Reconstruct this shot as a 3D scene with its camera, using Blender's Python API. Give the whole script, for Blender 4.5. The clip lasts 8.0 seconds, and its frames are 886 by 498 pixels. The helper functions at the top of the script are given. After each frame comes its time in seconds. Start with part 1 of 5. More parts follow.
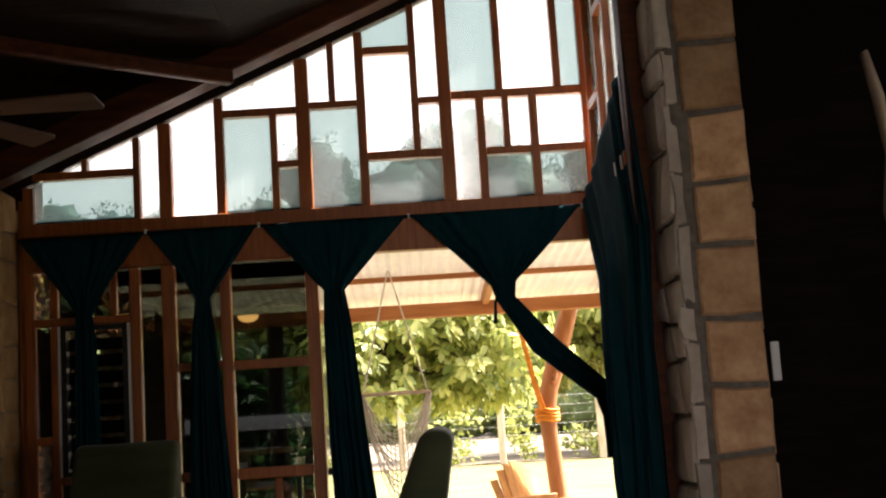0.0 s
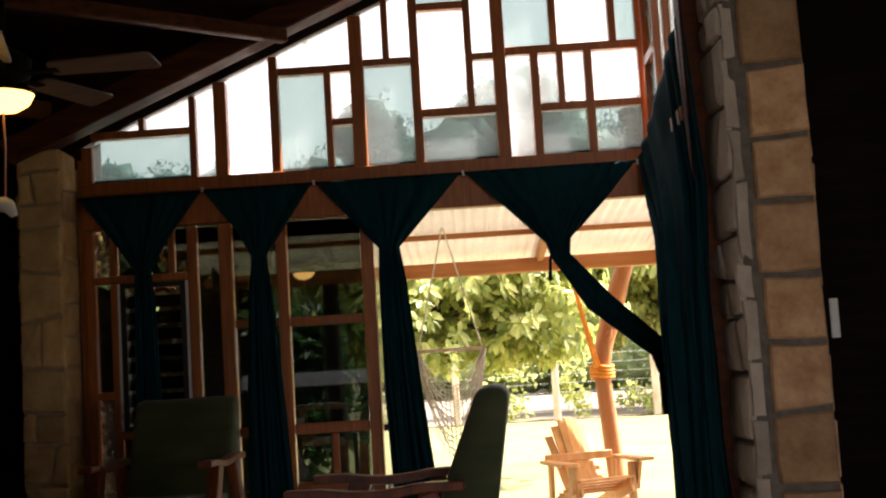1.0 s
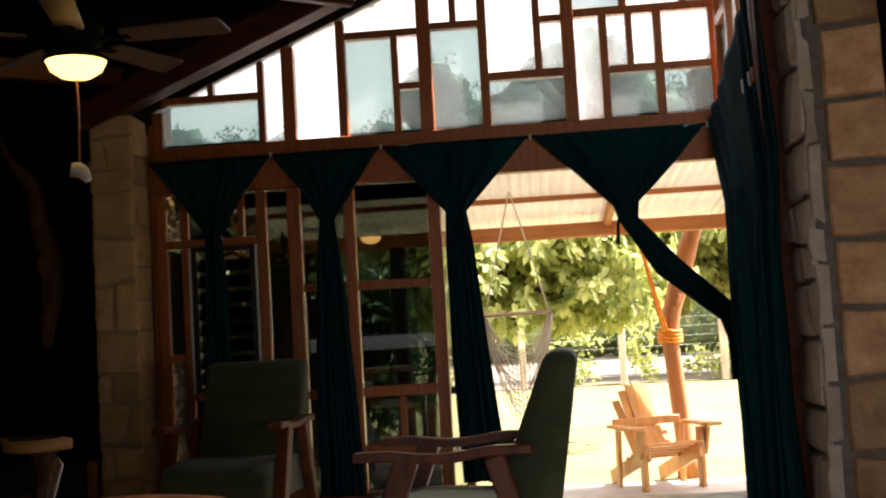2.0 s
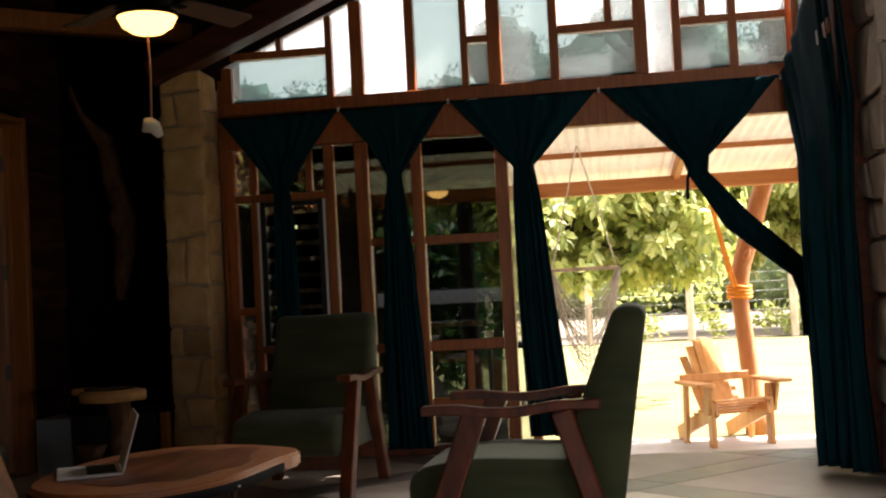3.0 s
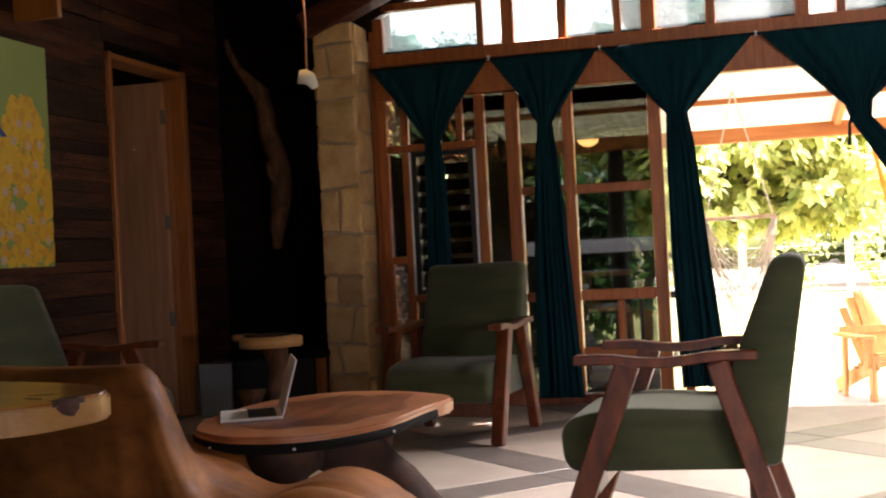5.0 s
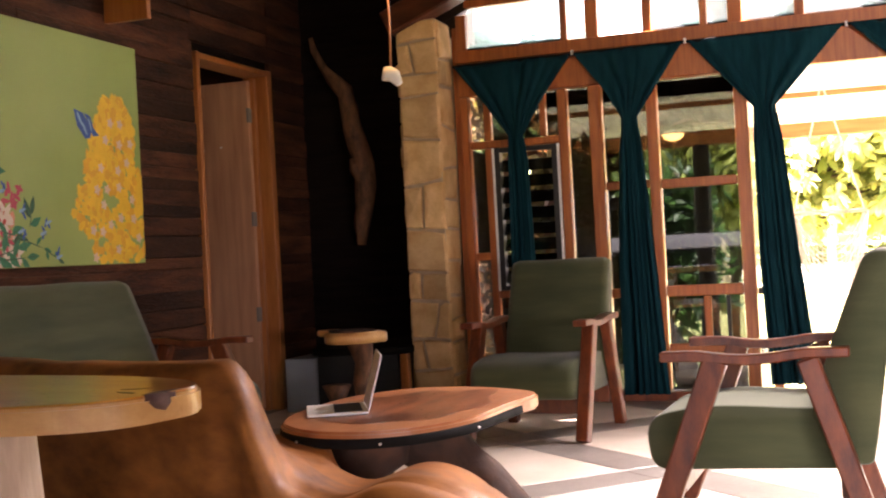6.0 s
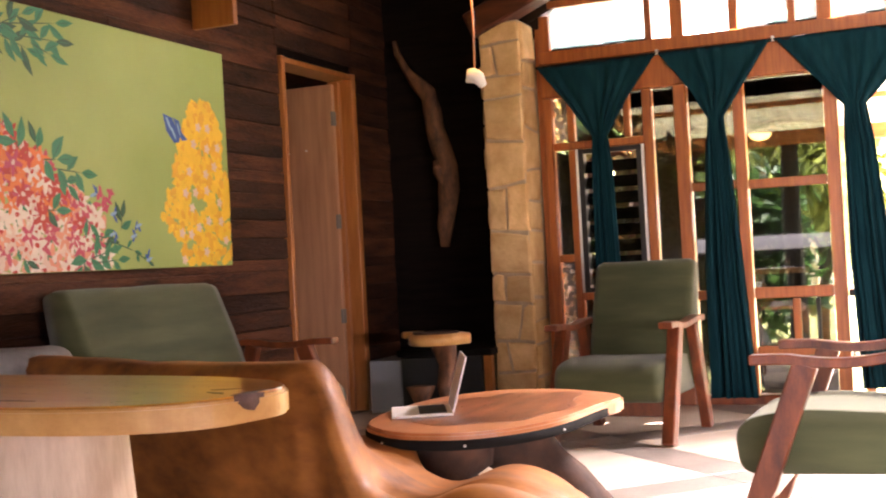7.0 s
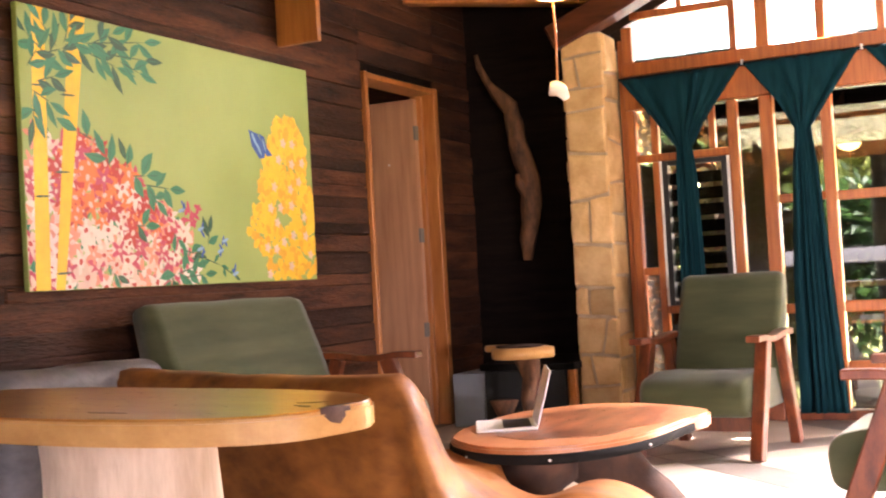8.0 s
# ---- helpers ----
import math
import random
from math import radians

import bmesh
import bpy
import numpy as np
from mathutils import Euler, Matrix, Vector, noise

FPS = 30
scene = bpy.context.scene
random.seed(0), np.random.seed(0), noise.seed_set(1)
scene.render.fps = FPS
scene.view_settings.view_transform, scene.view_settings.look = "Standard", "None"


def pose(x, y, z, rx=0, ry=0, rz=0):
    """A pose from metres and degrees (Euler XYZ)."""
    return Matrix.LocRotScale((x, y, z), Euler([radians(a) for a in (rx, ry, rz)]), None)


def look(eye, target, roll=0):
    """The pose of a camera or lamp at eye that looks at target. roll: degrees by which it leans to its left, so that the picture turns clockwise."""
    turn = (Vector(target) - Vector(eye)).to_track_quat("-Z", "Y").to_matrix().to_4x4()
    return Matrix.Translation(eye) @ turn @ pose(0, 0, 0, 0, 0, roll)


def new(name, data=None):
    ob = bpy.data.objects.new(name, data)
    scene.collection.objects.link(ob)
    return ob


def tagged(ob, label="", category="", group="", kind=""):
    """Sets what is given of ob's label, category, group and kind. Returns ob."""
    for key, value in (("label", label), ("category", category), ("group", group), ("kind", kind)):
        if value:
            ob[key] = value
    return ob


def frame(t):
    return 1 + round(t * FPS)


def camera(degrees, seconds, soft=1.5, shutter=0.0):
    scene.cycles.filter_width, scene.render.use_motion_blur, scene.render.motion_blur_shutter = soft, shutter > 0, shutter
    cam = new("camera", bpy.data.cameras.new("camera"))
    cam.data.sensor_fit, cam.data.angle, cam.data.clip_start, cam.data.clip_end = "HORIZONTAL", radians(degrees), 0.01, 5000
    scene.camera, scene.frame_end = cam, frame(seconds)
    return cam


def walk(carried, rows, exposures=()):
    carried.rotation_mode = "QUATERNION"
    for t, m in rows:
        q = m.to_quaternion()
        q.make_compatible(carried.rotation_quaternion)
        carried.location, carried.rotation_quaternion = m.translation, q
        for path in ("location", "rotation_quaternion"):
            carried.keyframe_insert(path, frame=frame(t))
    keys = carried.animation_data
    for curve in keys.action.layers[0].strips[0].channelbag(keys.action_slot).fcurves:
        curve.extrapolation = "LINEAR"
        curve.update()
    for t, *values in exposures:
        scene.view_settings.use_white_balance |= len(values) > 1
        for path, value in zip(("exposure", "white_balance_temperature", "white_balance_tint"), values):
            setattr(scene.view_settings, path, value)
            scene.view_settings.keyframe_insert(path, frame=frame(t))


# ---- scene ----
# camera: it turns where it stands, drifting a few centimetres
cam = camera(40.0, 8.0, soft=2.0, shutter=0.4)
EYE = 1.0
ROWS = [  # seconds, x, yaw, pitch, roll
    (0.0, 0.0297, -1.214, 7.710, 3.627),
    (0.5, 0.0264, 0.048, 6.767, 3.598),
    (1.0, 0.0231, 1.309, 5.852, 3.503),
    (1.5, 0.0198, 2.817, 5.170, 3.402),
    (3.0, 0.0099, 7.513, 2.383, 3.008),
    (3.5, 0.0066, 9.067, 1.538, 2.930),
    (4.0, 0.0033, 10.945, 0.957, 2.897),
    (4.5, -0.0000, 12.655, 0.527, 2.890),
    (6.0, -0.0099, 18.393, 0.369, 3.057),
    (6.5, -0.0132, 20.261, 0.504, 3.084),
    (7.0, -0.0165, 22.282, 0.669, 3.142),
    (7.5, -0.0198, 24.163, 0.933, 3.167),
    (8.0, -0.0231, 26.143, 1.525, 3.313),
]
walk(cam, [(t, pose(x, 0, EYE, 90 + pitch, roll, yaw)) for t, x, yaw, pitch, roll in ROWS],
     exposures=[(0.0, 2.15, 6500, 18), (4.0, 2.25, 6450, 19), (4.7, 3.05, 6400, 24), (5.8, 4.55, 6600, 31), (6.4, 5.15, 6800, 35), (7.2, 5.65, 6800, 35), (8.0, 6.1, 6700, 35)])

# ---- light ----
world = bpy.data.worlds.new("sky")
scene.world = world
world.use_nodes = True
wn = world.node_tree
sky = wn.nodes.new("ShaderNodeTexSky")
sky.sky_type, sky.sun_disc = "NISHITA", False
sky.sun_elevation, sky.sun_rotation = radians(52), radians(70)
sky.air_density, sky.dust_density = 1.0, 4.0
haze = wn.nodes.new("ShaderNodeHueSaturation")
haze.inputs["Saturation"].default_value = 0.16
wn.links.new(sky.outputs[0], haze.inputs["Color"])
wn.links.new(haze.outputs[0], wn.nodes["Background"].inputs[0])
wn.nodes["Background"].inputs[1].default_value = 0.15

sun = new("sun", bpy.data.lights.new("sun", "SUN"))
sun.data.energy, sun.data.angle, sun.data.color = 5.0, radians(0.6), (1.0, 0.93, 0.82)
sun.matrix_basis = look((9, 3.3, 12), (0, 0, 0))

# added fill lamps for the sky's light: at unseen openings behind and beside the camera, and outside the corner window
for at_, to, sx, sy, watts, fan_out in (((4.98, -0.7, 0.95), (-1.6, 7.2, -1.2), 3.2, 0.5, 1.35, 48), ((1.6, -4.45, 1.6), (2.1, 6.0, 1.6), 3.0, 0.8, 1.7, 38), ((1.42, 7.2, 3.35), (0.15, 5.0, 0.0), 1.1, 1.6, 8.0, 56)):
    lamp = new("daylight_fill", bpy.data.lights.new("daylight_fill", "AREA"))
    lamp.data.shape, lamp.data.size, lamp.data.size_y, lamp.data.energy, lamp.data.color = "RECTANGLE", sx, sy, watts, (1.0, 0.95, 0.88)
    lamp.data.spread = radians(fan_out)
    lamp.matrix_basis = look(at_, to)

# ---- materials ----


def material(name, low, high, rough=0.6, scale=6.0, stretch=(1, 1, 1), bump=0.2, fine=60.0, metal=0.0, spread=0.25, vary=0.0, sheen=0.0, coat=0.0, spec=0.5):
    """Two colours mixed by coarse noise, broken up by fine grain, with bump from both. vary: how much objects differ."""
    m = bpy.data.materials.new(name)
    m.use_nodes = True
    nt = m.node_tree
    n, l = nt.nodes, nt.links
    bsdf = n["Principled BSDF"]
    tc = n.new("ShaderNodeTexCoord")
    mp = n.new("ShaderNodeMapping")
    mp.inputs["Scale"].default_value = stretch
    l.new(tc.outputs["Object"], mp.inputs[0])
    info = n.new("ShaderNodeObjectInfo")
    add = n.new("ShaderNodeVectorMath")
    add.operation = "ADD"
    mul = n.new("ShaderNodeMath")
    mul.operation = "MULTIPLY"
    mul.inputs[1].default_value = 37.0
    l.new(info.outputs["Random"], mul.inputs[0])
    l.new(mp.outputs[0], add.inputs[0])
    l.new(mul.outputs[0], add.inputs[1])
    a = n.new("ShaderNodeTexNoise")
    a.inputs["Scale"].default_value, a.inputs["Detail"].default_value = scale, 5.0
    b = n.new("ShaderNodeTexNoise")
    b.inputs["Scale"].default_value, b.inputs["Detail"].default_value = fine, 3.0
    l.new(add.outputs[0], a.inputs["Vector"])
    l.new(add.outputs[0], b.inputs["Vector"])
    mixf = n.new("ShaderNodeMath")
    mixf.operation = "MULTIPLY_ADD"
    mixf.inputs[1].default_value = spread
    l.new(b.outputs[0], mixf.inputs[0])
    sub = n.new("ShaderNodeMath")
    sub.operation = "MULTIPLY_ADD"
    sub.inputs[1].default_value, sub.inputs[2].default_value = 1.9, -0.45 - spread / 2
    l.new(a.outputs[0], sub.inputs[0])
    l.new(sub.outputs[0], mixf.inputs[2])
    mix = n.new("ShaderNodeMix")
    mix.data_type = "RGBA"
    mix.inputs["A"].default_value, mix.inputs["B"].default_value = (*low, 1), (*high, 1)
    l.new(mixf.outputs[0], mix.inputs["Factor"])
    out = mix.outputs["Result"]
    if vary:
        hsv = n.new("ShaderNodeHueSaturation")
        rng = n.new("ShaderNodeMapRange")
        rng.inputs["To Min"].default_value, rng.inputs["To Max"].default_value = 1 - vary, 1 + vary
        l.new(info.outputs["Random"], rng.inputs[0])
        l.new(rng.outputs[0], hsv.inputs["Value"])
        l.new(out, hsv.inputs["Color"])
        out = hsv.outputs[0]
    l.new(out, bsdf.inputs["Base Color"])
    bsdf.inputs["Metallic"].default_value = metal
    bsdf.inputs["Sheen Weight"].default_value = sheen
    bsdf.inputs["Specular IOR Level"].default_value = spec
    bsdf.inputs["Coat Weight"].default_value = coat
    bsdf.inputs["Coat Roughness"].default_value = 0.12
    rr = n.new("ShaderNodeMapRange")
    rr.inputs["To Min"].default_value, rr.inputs["To Max"].default_value = rough - 0.08, min(1, rough + 0.1)
    l.new(b.outputs[0], rr.inputs[0])
    l.new(rr.outputs[0], bsdf.inputs["Roughness"])
    if bump:
        bp = n.new("ShaderNodeBump")
        bp.inputs["Strength"].default_value, bp.inputs["Distance"].default_value = bump, 0.01
        l.new(mixf.outputs[0], bp.inputs["Height"])
        l.new(bp.outputs[0], bsdf.inputs["Normal"])
    return m


def glass(name, tint, gloss=0.9, dirt_haze=0.0, pebble_glints=0.0):
    """A pane: mostly see-through, with a mirror's gloss by Fresnel, and a dirty film, also the painted haze outdoors,
    that scatters light.
    """
    m = bpy.data.materials.new(name)
    m.use_nodes = True
    n, l = m.node_tree.nodes, m.node_tree.links
    n.remove(n["Principled BSDF"])
    tr = n.new("ShaderNodeBsdfTransparent")
    tr.inputs[0].default_value = (*tint, 1)
    gl = n.new("ShaderNodeBsdfGlossy")
    gl.inputs["Roughness"].default_value = 0.02 if not pebble_glints else 0.12
    fr = n.new("ShaderNodeFresnel")
    fr.inputs[0].default_value = 1.5
    k = n.new("ShaderNodeMath")
    k.operation = "MULTIPLY"
    k.inputs[1].default_value = gloss
    l.new(fr.outputs[0], k.inputs[0])
    mix = n.new("ShaderNodeMixShader")
    l.new(k.outputs[0], mix.inputs[0])
    l.new(tr.outputs[0], mix.inputs[1])
    l.new(gl.outputs[0], mix.inputs[2])
    if pebble_glints:      # pebble glints painted into the tint: dark rims and bright hearts
        tc2 = n.new("ShaderNodeTexCoord")
        vor = n.new("ShaderNodeTexNoise")
        vor.inputs["Scale"].default_value, vor.inputs["Detail"].default_value = 26.0, 2.0
        l.new(tc2.outputs["Object"], vor.inputs["Vector"])
        mr = n.new("ShaderNodeMapRange")
        mr.inputs["From Min"].default_value, mr.inputs["From Max"].default_value = 0.42, 0.54
        l.new(vor.outputs[0], mr.inputs[0])
        mc = n.new("ShaderNodeMix")
        mc.data_type = "RGBA"
        mc.inputs["A"].default_value, mc.inputs["B"].default_value = (0.26, 0.15, 0.10, 1), (*tint, 1)
        l.new(mr.outputs[0], mc.inputs["Factor"])
        l.new(mc.outputs["Result"], tr.inputs[0])
    out = mix
    if dirt_haze:
        df = n.new("ShaderNodeBsdfTranslucent")
        df.inputs[0].default_value = (0.75, 0.8, 0.8, 1)
        tc = n.new("ShaderNodeTexCoord")
        nz = n.new("ShaderNodeTexNoise")
        nz.inputs["Scale"].default_value, nz.inputs["Detail"].default_value = 5.0, 6.0
        l.new(tc.outputs["Object"], nz.inputs["Vector"])
        rg = n.new("ShaderNodeMapRange")
        rg.inputs["From Min"].default_value, rg.inputs["From Max"].default_value = 0.3, 0.75
        rg.inputs["To Min"].default_value, rg.inputs["To Max"].default_value = dirt_haze * 0.75, dirt_haze
        l.new(nz.outputs[0], rg.inputs[0])
        m2 = n.new("ShaderNodeMixShader")
        l.new(rg.outputs[0], m2.inputs[0])
        l.new(mix.outputs[0], m2.inputs[1])
        l.new(df.outputs[0], m2.inputs[2])
        out = m2
    l.new(out.outputs[0], n["Material Output"].inputs[0])
    return m


def leafy(name, low, high, rough=0.45):
    """Leaves: each one its own shade, letting light through."""
    m = bpy.data.materials.new(name)
    m.use_nodes = True
    n, l = m.node_tree.nodes, m.node_tree.links
    bsdf = n["Principled BSDF"]
    geo = n.new("ShaderNodeNewGeometry")
    mix = n.new("ShaderNodeMix")
    mix.data_type = "RGBA"
    mix.inputs["A"].default_value, mix.inputs["B"].default_value = (*low, 1), (*high, 1)
    l.new(geo.outputs["Random Per Island"], mix.inputs["Factor"])
    l.new(mix.outputs["Result"], bsdf.inputs["Base Color"])
    bsdf.inputs["Roughness"].default_value = rough
    tl = n.new("ShaderNodeBsdfTranslucent")
    l.new(mix.outputs["Result"], tl.inputs[0])
    ms = n.new("ShaderNodeMixShader")
    ms.inputs[0].default_value = 0.55
    l.new(bsdf.outputs[0], ms.inputs[1])
    l.new(tl.outputs[0], ms.inputs[2])
    l.new(ms.outputs[0], n["Material Output"].inputs[0])
    return m


def glow(name, color, strength):
    m = bpy.data.materials.new(name)
    m.use_nodes = True
    b = m.node_tree.nodes["Principled BSDF"]
    b.inputs["Base Color"].default_value = (0.9, 0.85, 0.7, 1)
    b.inputs["Emission Color"].default_value = (*color, 1)
    b.inputs["Emission Strength"].default_value = strength
    return m


def plain(name, color, rough=0.5, metal=0.0):
    return material(name, tuple(c * 0.88 for c in color), color, rough, 9.0, bump=0.05, metal=metal)


FRAME_WOOD = material("varnished red cedar", (0.25, 0.058, 0.010), (0.46, 0.140, 0.025), 0.42, 5, (9, 9, 0.7), 0.12, 50, vary=0.12, coat=0.2)
BEAM_WOOD = material("dark varnished beam", (0.045, 0.011, 0.004), (0.13, 0.036, 0.012), 0.6, 4, (0.8, 6, 6), 0.15, 40, spec=0.2)
DARK_PLANK = material("dark rough planks", (0.006, 0.002, 0.001), (0.115, 0.041, 0.018), 0.70, 1.9, (1, 1.1, 7), 1.0, 18, spread=0.8, vary=0.5, spec=0.25)
# one near-black colour for corner wall, partition, backings and porch board
BLACK_PLANK = material("near-black planks", (0.003, 0.002, 0.002), (0.012, 0.007, 0.005), 0.8, 3.0, (1, 1, 9), 0.6, 30, spec=0.08)
CEILING_WOOD = material("dark ceiling boards", (0.015, 0.009, 0.006), (0.04, 0.022, 0.014), 0.7, 3.0, (1, 6, 1), 0.3, 30, spec=0.12)
DOOR_WOOD = material("brown door panel", (0.40, 0.185, 0.095), (0.62, 0.33, 0.185), 0.34, 3.5, (6, 6, 0.5), 0.1, 40, coat=0.5)
CASING_WOOD = material("orange door casing", (0.31, 0.10, 0.02), (0.46, 0.175, 0.042), 0.4, 5, (9, 9, 0.8), 0.1, 50, coat=0.3)
STONE = material("yellow sandstone", (0.47, 0.26, 0.085), (0.76, 0.53, 0.26), 0.8, 6, (1, 1, 1), 0.8, 40, spread=0.4, vary=0.22)
RED_STONE = material("reddish sandstone", (0.36, 0.185, 0.085), (0.66, 0.42, 0.24), 0.9, 7, (1, 1, 1), 1.0, 30, spread=0.7, vary=0.30, spec=0.25)
GREY_MORTAR = material("dark grey mortar", (0.10, 0.085, 0.07), (0.20, 0.17, 0.14), 0.95, 20, bump=0.6)
# window light on the pillar's side stones is painted in as pale grey-beige
LIT_STONE = material("window-lit grey-beige rubble stone", (0.36, 0.29, 0.23), (0.58, 0.50, 0.42), 0.85, 5, (1, 1, 1), 0.8, 30, spread=0.6, vary=0.22)
MORTAR = material("tan mortar", (0.36, 0.26, 0.16), (0.52, 0.40, 0.26), 0.95, 20, bump=0.6)
PALE_TILE = material("cream floor tile", (0.51, 0.44, 0.355), (0.64, 0.57, 0.475), 0.42, 4, bump=0.03, fine=60, vary=0.05, spread=0.08)
GREY_TILE = material("grey floor band", (0.20, 0.18, 0.155), (0.29, 0.26, 0.225), 0.32, 5, bump=0.03, fine=60, vary=0.08, spread=0.1)
GROUT = material("tile grout", (0.25, 0.22, 0.18), (0.34, 0.30, 0.25), 0.9, 20, bump=0.2)
FABRIC = material("sage green velour", (0.042, 0.054, 0.024), (0.088, 0.099, 0.046), 0.85, 2.6, (0.9, 0.9, 5), 0.3, 140, spread=0.3, sheen=0.2, spec=0.2)
CHAIR_WOOD = material("red-brown chair wood", (0.045, 0.008, 0.002), (0.22, 0.052, 0.013), 0.38, 6, (3, 3, 1), 0.1, 50, spread=0.5, coat=0.5)
CURTAIN = material("dark green curtain cloth", (0.002, 0.019, 0.026), (0.004, 0.038, 0.049), 0.9, 8, (3, 3, 0.6), 0.1, 160, spec=0.08)
SLAB_TOP = material("polished dark slab", (0.24, 0.080, 0.030), (0.50, 0.215, 0.09), 0.34, 2.6, (3.5, 1.0, 1), 0.05, 24, spread=0.55, coat=0.12)
SLAB_EDGE = material("pale slab edge", (0.56, 0.27, 0.075), (0.74, 0.42, 0.145), 0.4, 6, (2, 2, 3), 0.12, 40, spread=0.4, coat=0.3)
AMBER_TOP = material("lacquered amber slab", (0.48, 0.16, 0.015), (0.70, 0.33, 0.05), 0.3, 2.6, (0.8, 4, 1), 0.02, 30, spread=0.4, coat=0.9)
PALE_WOOD = material("pale tree trunk wood", (0.42, 0.29, 0.19), (0.82, 0.67, 0.51), 0.6, 3.2, (2.2, 2.2, 0.6), 0.4, 24, spread=0.5)
CARVED = material("lacquered brown trunk", (0.085, 0.024, 0.005), (0.50, 0.190, 0.040), 0.58, 3.0, (0.9, 1.5, 2.0), 0.4, 13, spread=0.7, coat=0.05, spec=0.3)
HEARTWOOD = material("dark streaked heartwood", (0.022, 0.007, 0.006), (0.33, 0.115, 0.045), 0.30, 3.2, (4.0, 0.9, 1), 0.04, 22, spread=0.6, coat=0.15)
IRON = material("blackened iron", (0.004, 0.004, 0.004), (0.011, 0.010, 0.009), 0.88, 10, bump=0.1, spec=0.15)
BLACK_FRAME = plain("black aluminium", (0.02, 0.02, 0.02), 0.4, 0.3)
WHITE_PAINT = plain("white paint", (0.78, 0.77, 0.74), 0.5)
SILVER = plain("silver aluminium", (0.78, 0.77, 0.75), 0.35, 0.1)
KEYCAPS = plain("black keys", (0.02, 0.02, 0.022), 0.5)
DRIFTWOOD = material("weathered driftwood", (0.030, 0.013, 0.008), (0.24, 0.105, 0.045), 0.7, 11, (1.4, 1.4, 0.8), 0.7, 40, spread=0.4)
PINE = material("orange varnished pine", (0.58, 0.25, 0.06), (0.72, 0.37, 0.11), 0.4, 4, (6, 6, 1), 0.1, 50, coat=0.3, vary=0.12)
POLE = material("peeled brown pole", (0.34, 0.12, 0.035), (0.50, 0.21, 0.07), 0.6, 4, (3, 3, 0.7), 0.4, 30)
ORANGE_BEAM = material("oiled orange timber", (0.38, 0.125, 0.030), (0.54, 0.215, 0.060), 0.55, 4, (0.7, 6, 6), 0.2, 40)
TIN = material("corrugated white sheet", (0.78, 0.71, 0.64), (0.92, 0.88, 0.83), 0.5, 3, bump=0.1)
for sheet_link in [q for q in TIN.node_tree.links if q.to_node.type == "OUTPUT_MATERIAL"]:      # the sheets let some sunlight through
    see = TIN.node_tree.nodes.new("ShaderNodeBsdfTranslucent")
    see.inputs[0].default_value = (0.80, 0.68, 0.56, 1)
    both = TIN.node_tree.nodes.new("ShaderNodeMixShader")
    both.inputs[0].default_value = 0.04
    TIN.node_tree.links.new(sheet_link.from_socket, both.inputs[1])
    TIN.node_tree.links.new(see.outputs[0], both.inputs[2])
    TIN.node_tree.links.new(both.outputs[0], TIN.node_tree.nodes["Material Output"].inputs[0])
ROPE = material("orange nylon rope", (0.75, 0.22, 0.01), (0.9, 0.34, 0.02), 0.6, 30, bump=0.5)
NET = material("cream hammock net", (0.60, 0.53, 0.43), (0.75, 0.68, 0.58), 0.9, 30, bump=0.3)
CONCRETE = material("pale concrete", (0.46, 0.42, 0.37), (0.60, 0.56, 0.50), 0.85, 3, bump=0.3)
FIELD = material("pale dry field", (0.14, 0.11, 0.07), (0.27, 0.215, 0.15), 0.95, 0.4, bump=0.5, fine=9, spread=0.4)
LAWN = material("sunlit lawn", (0.14, 0.135, 0.04), (0.25, 0.23, 0.085), 0.95, 1.2, bump=0.6, fine=25, spread=0.5)
# the film on these panes also paints in the pale haze outdoors
CLEAR = glass("clear pane", (0.95, 0.96, 0.95), 0.9, 0.25)
TINTED = glass("blue-grey tinted pane", (0.46, 0.52, 0.49), 1.0, 0.09)
DOOR_GLASS = glass("door glass", (0.27, 0.30, 0.28), 3.5)
LOUVRE_GLASS = glass("smoked louvre glass", (0.30, 0.32, 0.30), 0.7)
AMBER_GLASS = glass("pebbled amber pane", (0.90, 0.78, 0.60), 1.0, 0.2, 1.0)
LAMP_GLASS = glow("lit alabaster bowl", (1.0, 0.56, 0.14), 1.0)
BARK = material("grey bark", (0.06, 0.045, 0.03), (0.13, 0.10, 0.07), 0.9, 8, (2, 2, 0.6), 0.7, 40)
LEAF_LIGHT = leafy("bright leaves", (0.19, 0.25, 0.05), (0.62, 0.61, 0.21))
LEAF_MID = leafy("green leaves", (0.18, 0.25, 0.09), (0.42, 0.49, 0.20))
LEAF_DARK = leafy("dark leaves", (0.015, 0.045, 0.018), (0.06, 0.12, 0.035))
# pale teal: the haze of distance is painted into these leaves
LEAF_FAR = leafy("haze-tinted distant leaves", (0.030, 0.110, 0.094), (0.064, 0.175, 0.148))


# ---- building helpers ----
def mesh_of(bm, name, mat, smooth=False):
    me = bpy.data.meshes.new(name)
    bm.to_mesh(me)
    bm.free()
    for m in (mat if isinstance(mat, (list, tuple)) else [mat]):
        me.materials.append(m)
    if smooth:
        me.shade_smooth()
    return me


def part(name, bm, mat, parent, label="", smooth=False):
    ob = new(name, mesh_of(bm, name, mat, smooth))
    ob.parent = parent
    if label:
        tagged(ob, label)
    return ob


def thing(name, m, label, category, group="", kind=""):
    ob = new(name)
    ob.empty_display_size = 0.1
    ob.matrix_basis = m
    return tagged(ob, label, category, group, kind)


def structure(name, bm, mat, label, category, smooth=False):
    return tagged(new(name, mesh_of(bm, name, mat, smooth)), label, category, kind="structure")


